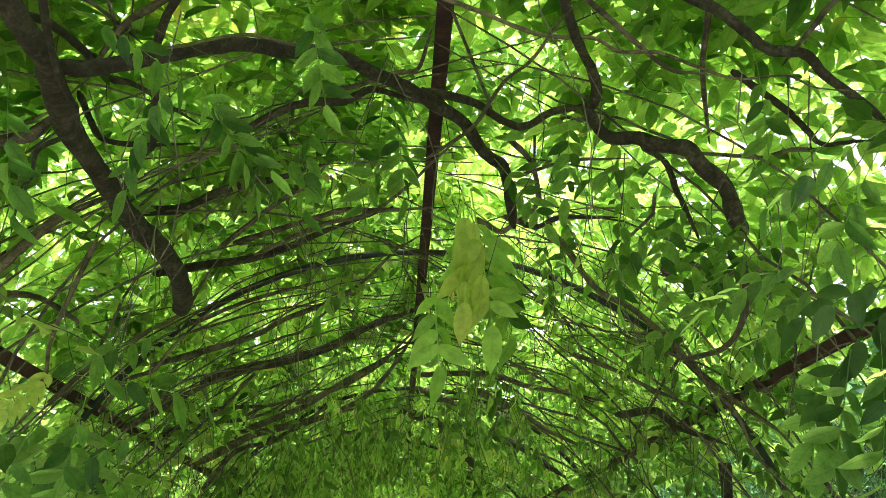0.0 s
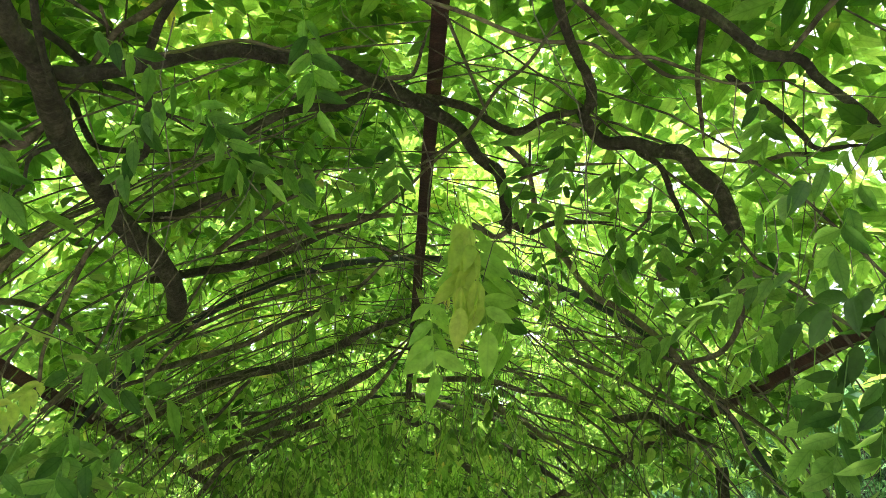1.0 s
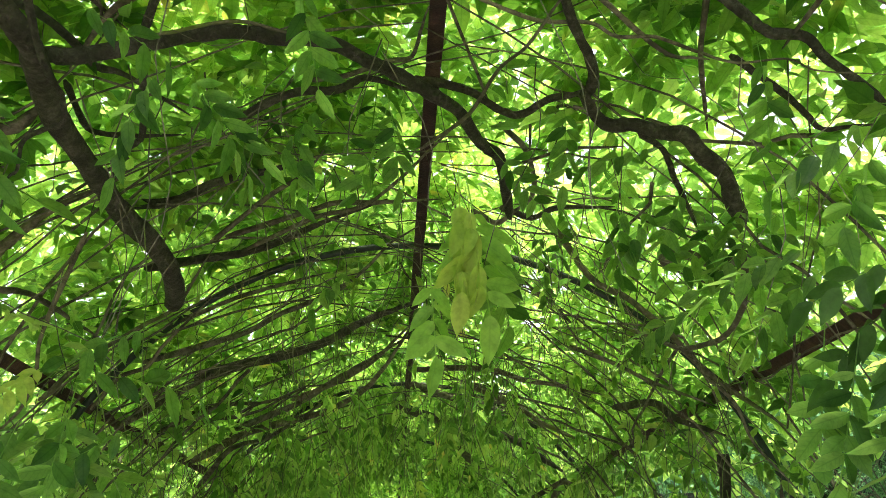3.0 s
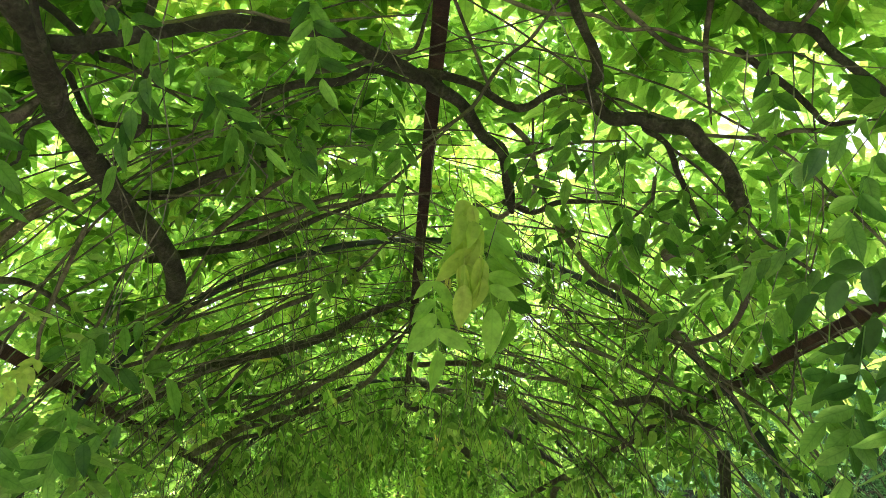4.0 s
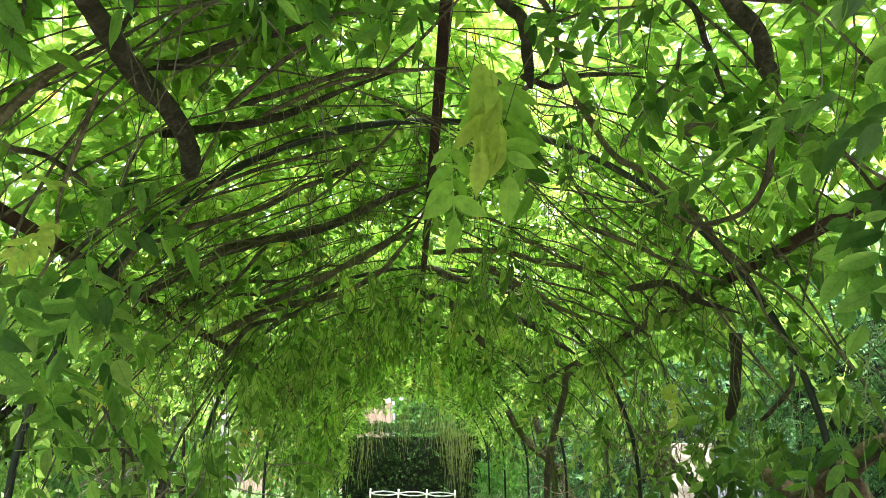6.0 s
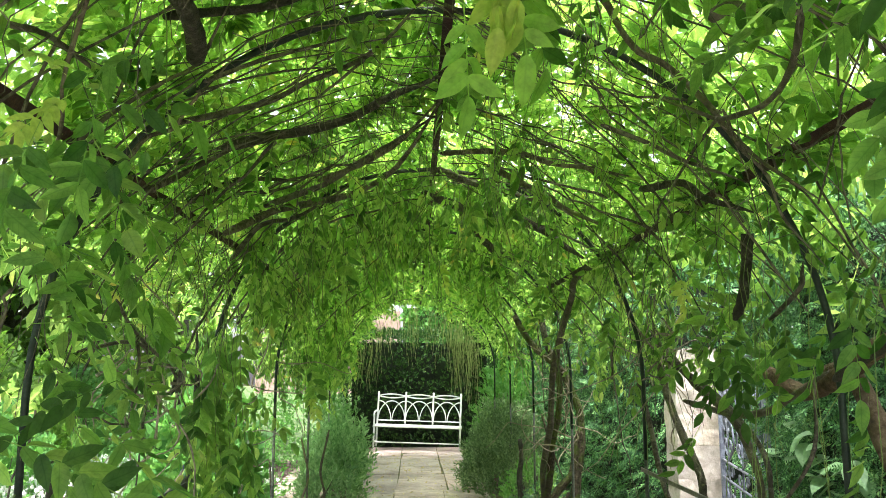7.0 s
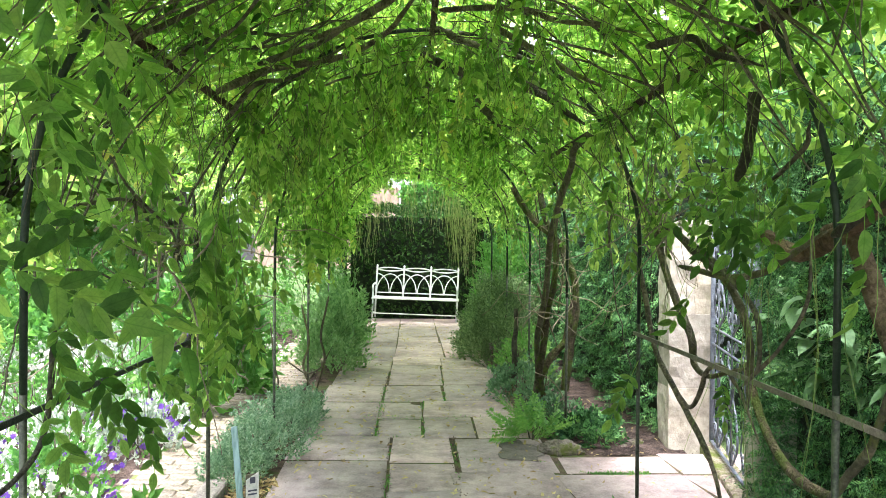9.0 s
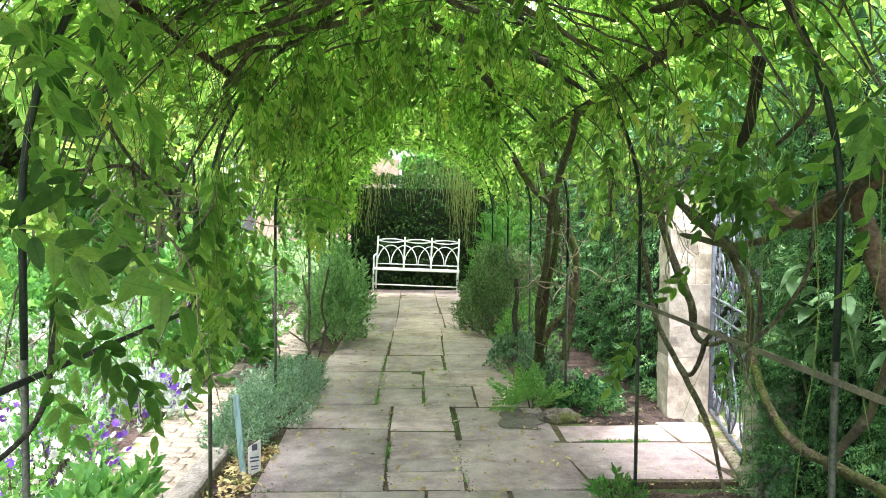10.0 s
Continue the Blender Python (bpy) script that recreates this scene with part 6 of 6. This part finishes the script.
def soil_bed(name, label, x0, x1, y0, y1, z, material=SOIL):
    bm = bmesh.new()
    nx, ny = max(2, int((x1 - x0) / 0.07)), max(2, int((y1 - y0) / 0.07))
    rows = [[bm.verts.new((x0 + (x1 - x0) * i / nx, y0 + (y1 - y0) * j / ny, 0)) for i in range(nx + 1)] for j in range(ny + 1)]
    for j in range(ny):
        for i in range(nx):
            bm.faces.new((rows[j][i], rows[j][i + 1], rows[j + 1][i + 1], rows[j + 1][i]))
    for v in bm.verts:
        rim = min(v.co.x - x0, x1 - v.co.x, v.co.y - y0, y1 - v.co.y)
        v.co.z = z - 0.03 * (1 - min(1.0, rim / 0.12)) + 0.035 * noise.noise(v.co * 3.0) + 0.016 * noise.noise(v.co * 11.0)
    return tagged(part(name, bm, material), label, "soil", kind="structure")

soil_bed("soil_bed", "bare brown soil beside the stone path", 0.95, 1.95, 5.55, 13.5, 0.01)
soil_bed("soil_bed", "bare brown soil by the side path", 1.0, 2.6, -1.0, 4.3, -0.01)
soil_bed("soil_bed", "planted soil strip beside the stone path", -1.22, -0.9, 1.0, 13.5, -0.005)
soil_bed("soil_bed", "planted soil of the bright garden bed", -5.0, -1.84, -1.0, 13.5, -0.01)

path_paving = thing("stone_path", "worn grey-brown flagstone path with mossy joints", "path", kind="structure")
flag_dice = np.random.default_rng(17)

def flag(x0, x1, y0, y1, skew=0.0):
    gap = 0.008
    bm = bmesh.new()
    x0, x1, y0, y1 = x0 + gap, x1 - gap, y0 + gap, y1 - gap
    jig = flag_dice.uniform(-0.013, 0.013, (4, 2))
    tilt = flag_dice.uniform(-0.006, 0.006, 2)
    lift = flag_dice.uniform(-0.005, 0.005)
    def top(u, v, z):
        a = (1 - u) * (1 - v) * jig[0] + u * (1 - v) * jig[1] + u * v * jig[2] + (1 - u) * v * jig[3]
        return (x0 + (x1 - x0) * u + a[0] + skew * v, y0 + (y1 - y0) * v + a[1], z + tilt[0] * (u - 0.5) + tilt[1] * (v - 0.5) + lift)
    ring = [(0, 0), (0.5, 0), (1, 0), (1, 0.5), (1, 1), (0.5, 1), (0, 1), (0, 0.5)]
    low = [bm.verts.new(top(u, v, -0.05)) for u, v in ring]
    edge = [bm.verts.new(top(u, v, -0.007)) for u, v in ring]
    inner = []
    for u, v in ring:
        p = Vector(top(u, v, 0.0))
        c = Vector(top(0.5, 0.5, 0.0))
        inner.append(bm.verts.new(p + (c - p).normalized() * 0.012))
    centre = bm.verts.new(top(0.5, 0.5, flag_dice.uniform(-0.003, 0.002)))
    for i in range(8):
        j = (i + 1) % 8
        bm.faces.new((low[i], low[j], edge[j], edge[i]))
        bm.faces.new((edge[i], edge[j], inner[j], inner[i]))
        bm.faces.new((inner[i], inner[j], centre))
    return part("flagstone", bm, FLAG, path_paving)

for x0, x1, y0, y1 in (
        (-0.95, -0.22, 4.24, 5.46), (-0.95, -0.23, 5.46, 6.12), (-0.95, -0.35, 6.12, 6.7), (-0.35, 0.02, 6.06, 6.7), (-0.95, 0.03, 6.7, 7.4),
        (-0.95, -0.35, 7.4, 8.24), (-0.35, 0.25, 7.4, 8.24), (-0.93, -0.33, 8.24, 9.11), (-0.33, 0.27, 8.24, 9.53), (-0.9, -0.32, 9.11, 9.9),
        (-0.9, -0.3, 9.9, 11.6), (-0.3, 0.36, 10.19, 11.6), (-0.32, 0.3, 9.53, 10.19),
        (-0.22, 0.24, 5.39, 6.06), (-0.22, 0.235, 4.78, 5.39), (-0.22, 0.235, 4.55, 4.78), (-0.22, 0.24, 4.24, 4.55),
        (0.245, 0.93, 5.15, 6.04), (0.03, 0.45, 6.06, 6.79), (0.45, 0.9, 6.05, 6.79), (0.03, 0.88, 6.79, 7.42), (0.25, 0.88, 7.42, 8.24), (0.27, 0.88, 8.24, 9.29), (0.3, 0.86, 9.29, 10.19),
        (0.36, 0.86, 10.19, 11.6), (-0.9, -0.3, 11.6, 12.6), (-0.3, 0.35, 11.6, 12.4), (0.35, 0.86, 11.6, 12.9), (-0.3, 0.35, 12.4, 13.4), (-0.9, -0.3, 12.6, 13.9), (0.35, 0.86, 12.9, 14.0),
        (-0.3, 0.35, 13.4, 14.3), (-0.9, -0.3, 13.9, 15.2), (-0.3, 0.35, 14.3, 15.2), (0.35, 0.9, 14.0, 15.2),
        (-0.95, -0.45, 3.6, 4.24), (-0.45, 0.0, 3.7, 4.24), (0.0, 0.46, 3.62, 4.24), (0.46, 0.95, 3.5, 4.23), (-0.95, -0.3, 2.7, 3.6), (-0.3, 0.3, 2.8, 3.65), (0.3, 0.95, 2.6, 3.5),
        (-0.95, -0.2, 1.7, 2.7), (-0.2, 0.4, 1.8, 2.8), (0.4, 0.95, 1.6, 2.6), (-0.95, 0.0, 0.7, 1.7), (0.0, 0.95, 0.6, 1.6), (-0.95, -0.1, -0.5, 0.7), (-0.1, 0.95, -0.5, 0.6), (-0.95, 0.0, -1.8, -0.5), (0.0, 0.95, -1.8, -0.5), (-0.95, 0.1, -3.0, -1.8), (0.1, 0.95, -3.0, -1.8), (-0.95, -0.1, -4.2, -3.0), (-0.1, 0.95, -4.2, -3.0), (-0.95, 0.0, -5.4, -4.2), (0.0, 0.95, -5.4, -4.2)):
    flag(x0, x1, y0, y1)
flag(0.245, 0.93, 4.24, 5.15, -0.06)
flag(0.94, 1.72, 5.13, 5.53, 0.0)
flag(0.94, 1.8, 4.4, 5.12, -0.09)
flag(1.81, 2.5, 4.4, 5.1, -0.12)
flag(1.73, 2.5, 5.11, 5.6, -0.03)
flag(2.5, 3.3, 4.4, 5.6)
tagged(part("side_path_bed", box(bmesh.new(), 0.99, 3.3, 4.36, 5.58, -0.12, -0.007), JOINT_SOIL, smooth=False), "dark soil in the joints of the side path", "path bed", kind="structure")

brick_path = thing("garden_path", "sunlit pale worn brick path with mossy joints", "path", kind="structure")
part("bedding", box(bmesh.new(), -1.86, -1.2, 2.4, 13.0, -0.12, -0.007), SAND_JOINT, brick_path, smooth=False)
brick_mesh = part("brick", box(bmesh.new(), -0.099, 0.099, -0.049, 0.049, -0.05, 0.0, 0.006), GRAVEL, brick_path, smooth=False).data
bpy.data.objects.remove(bpy.data.objects["brick"])
for row in range(86):
    for col in range(3):
        ob = new("brick", brick_mesh)
        ob.parent = brick_path
        x = -1.33 - 0.207 * col - (0.05 if row % 2 else -0.02)
        ob.matrix_world = pose(x + flag_dice.uniform(-0.006, 0.006), 3.35 + 0.108 * row + flag_dice.uniform(-0.004, 0.004), flag_dice.uniform(-0.003, 0.005), flag_dice.uniform(-1.2, 1.2), flag_dice.uniform(-1.0, 1.0), flag_dice.uniform(-2.5, 2.5))
for y0, y1 in ((3.3, 4.02), (4.035, 4.75)):
    bm = box(bmesh.new(), -1.3, -1.165, y0, y1, -0.05, 0.085, 0.012)
    bmesh.ops.subdivide_edges(bm, edges=bm.edges[:], cuts=3, use_grid_fill=True)
    for v in bm.verts:
        v.co += Vector((noise.noise(v.co * 9), 0, noise.noise(v.co * 9 + Vector((4, 0, 0))))) * 0.006
    tagged(part("kerb_stone", bm, KERB, smooth=False), "weathered grey kerb stone along the garden bed", "kerb", "kerb stones by the path")

bm = bmesh.new()
ring = []
for k in range(20):
    a = 2 * math.pi * k / 20
    r = 1 + 0.55 * noise.noise(Vector((2.3 * math.cos(a), 2.3 * math.sin(a), 3.3)))
    ring.append((0.17 * r * math.cos(a), 0.3 * r * math.sin(a)))
low = [bm.verts.new((x, y, -0.004)) for x, y in ring]
high = [bm.verts.new((x * 0.96, y * 0.96, 0.0015)) for x, y in ring]
bm.faces.new(high)
for k in range(20):
    bm.faces.new((low[k], low[(k + 1) % 20], high[(k + 1) % 20], high[k]))
patch = part("damp_patch", bm, DAMP, smooth=False)
patch.location = (0.7, 5.66, 0.006)
tagged(patch, "dark damp patch drying on the flagstone", "water")

# fallen leaves and crumbs on the paving and soil
def litter(name, label, count, x_range, y_range, z, material, size, seed):
    dice = np.random.default_rng(seed)
    p = np.stack([dice.uniform(*x_range, count), dice.uniform(*y_range, count), np.full(count, z) + dice.uniform(0, 0.01, count)], 1)
    axis = dice.normal(0, 1, (count, 3)) * (1, 1, 0.12)
    blades = [leaf_blade(0.05, 0.02, 0.5, 0.2), leaf_blade(0.04, 0.022, -0.4, -0.2), leaf_blade(0.06, 0.02, 0.2, 0.4)]
    ob = scatter(name, blades, p, frames_from(axis, dice.normal(0, 0.25, (count, 3)) + (0, 0, 1)), dice.uniform(*size, count), material, None, dice)
    return tagged(ob, label, "fallen leaves", kind="stuff")

litter("fallen_leaves", "pale dry fallen leaves lying on the soil", 520, (-1.2, -0.92), (3.6, 5.0), 0.012, DRY_LEAF, (0.6, 1.2), 1)
litter("fallen_leaves", "dry leaf crumbs scattered on the stone path", 1500, (-0.9, 0.9), (4.0, 14.2), 0.006, DRY_LEAF, (0.4, 1.1), 2)
litter("fallen_leaves", "dry leaf crumbs on the side path soil", 220, (1.0, 1.9), (3.5, 7.5), 0.02, DRY_LEAF, (0.3, 0.9), 3)
litter("fallen_leaves", "dry leaves on the sunlit brick path", 200, (-1.85, -1.25), (3.0, 10.0), 0.008, DRY_LEAF, (0.4, 0.9), 4)

# moss tufts in the joints
def joint_moss(count, seed):
    dice = np.random.default_rng(seed)
    lines = [(-0.22, 4.3, 6.0), (0.24, 4.3, 6.0), (-0.35, 6.1, 8.2), (0.03, 6.0, 7.4), (0.25, 7.4, 9.2), (-0.32, 8.3, 10.0)]
    p = []
    for _ in range(count):
        x, y0, y1 = lines[int(dice.integers(0, len(lines)))]
        p.append((x + dice.normal(0, 0.012), y0 + (y1 - y0) * dice.uniform() ** 1.4, -0.01))
    for _ in range(count // 2):
        p.append((dice.uniform(1.0, 1.75), 5.12 + dice.normal(0, 0.02), -0.008))
    for row in (4.24, 4.55, 5.39, 5.46, 6.06, 6.12, 6.7, 6.79, 7.4, 8.24, 9.11, 9.3, 9.53):
        for _ in range(count // 16):
            p.append((dice.uniform(-0.93, 0.9), row + dice.normal(0, 0.012), -0.01))
    p = np.array([q for q in p if noise.noise(Vector((q[0] * 2.0, q[1] * 3.1, 4.0))) > -0.02])
    axis = dice.normal(0, 0.6, (len(p), 3)) + (0, 0, 1)
    ob = scatter("joint_weeds", [leaf_blade(0.024, 0.007, 0.2, 0.3, False), leaf_blade(0.014, 0.01, 0.2, 0.5, False)], p, frames_from(axis, dice.normal(0, 1, (len(p), 3))), dice.uniform(0.5, 1.2, len(p)), FRESH_LEAF, None, dice)
    return tagged(ob, "small green weeds and moss in the paving joints", "weeds", kind="stuff")
joint_moss(2300, 5)

# crumbs of soil and gravel washed along the edges of the paving
def crumbs(count, spans, seed):
    dice = np.random.default_rng(seed)
    p = []
    for _ in range(count):
        x, spread, y0, y1 = spans[int(dice.integers(0, len(spans)))]
        p.append((x + dice.normal(0, spread), dice.uniform(y0, y1), dice.uniform(-0.006, 0.006)))
    bit = (np.array([(0, 0, 0.6), (1, 0, 0), (-0.4, 0.9, 0), (-0.6, -0.8, 0), (0, 0, -0.6)], float), [(0, 1, 2), (0, 2, 3), (0, 3, 1), (4, 2, 1), (4, 3, 2), (4, 1, 3)])
    p = np.array(p)
    turns = frames_from(dice.normal(0, 1, (count, 3)), dice.normal(0, 1, (count, 3)))
    ob = scatter("soil_crumbs", [bit], p, turns, dice.uniform(0.002, 0.007, count), SOIL, None, dice)
    return tagged(ob, "crumbs of brown soil washed onto the paving edges", "soil", kind="stuff")
crumbs(2000, [(-0.92, 0.05, 3.6, 13.0), (0.9, 0.05, 5.6, 13.0), (-0.22, 0.02, 4.2, 6.1), (0.24, 0.02, 4.2, 6.1), (1.4, 0.3, 5.53, 5.7), (1.4, 0.3, 4.2, 4.42), (-0.34, 0.02, 6.1, 9.0), (0.25, 0.02, 7.0, 9.5)], 8)
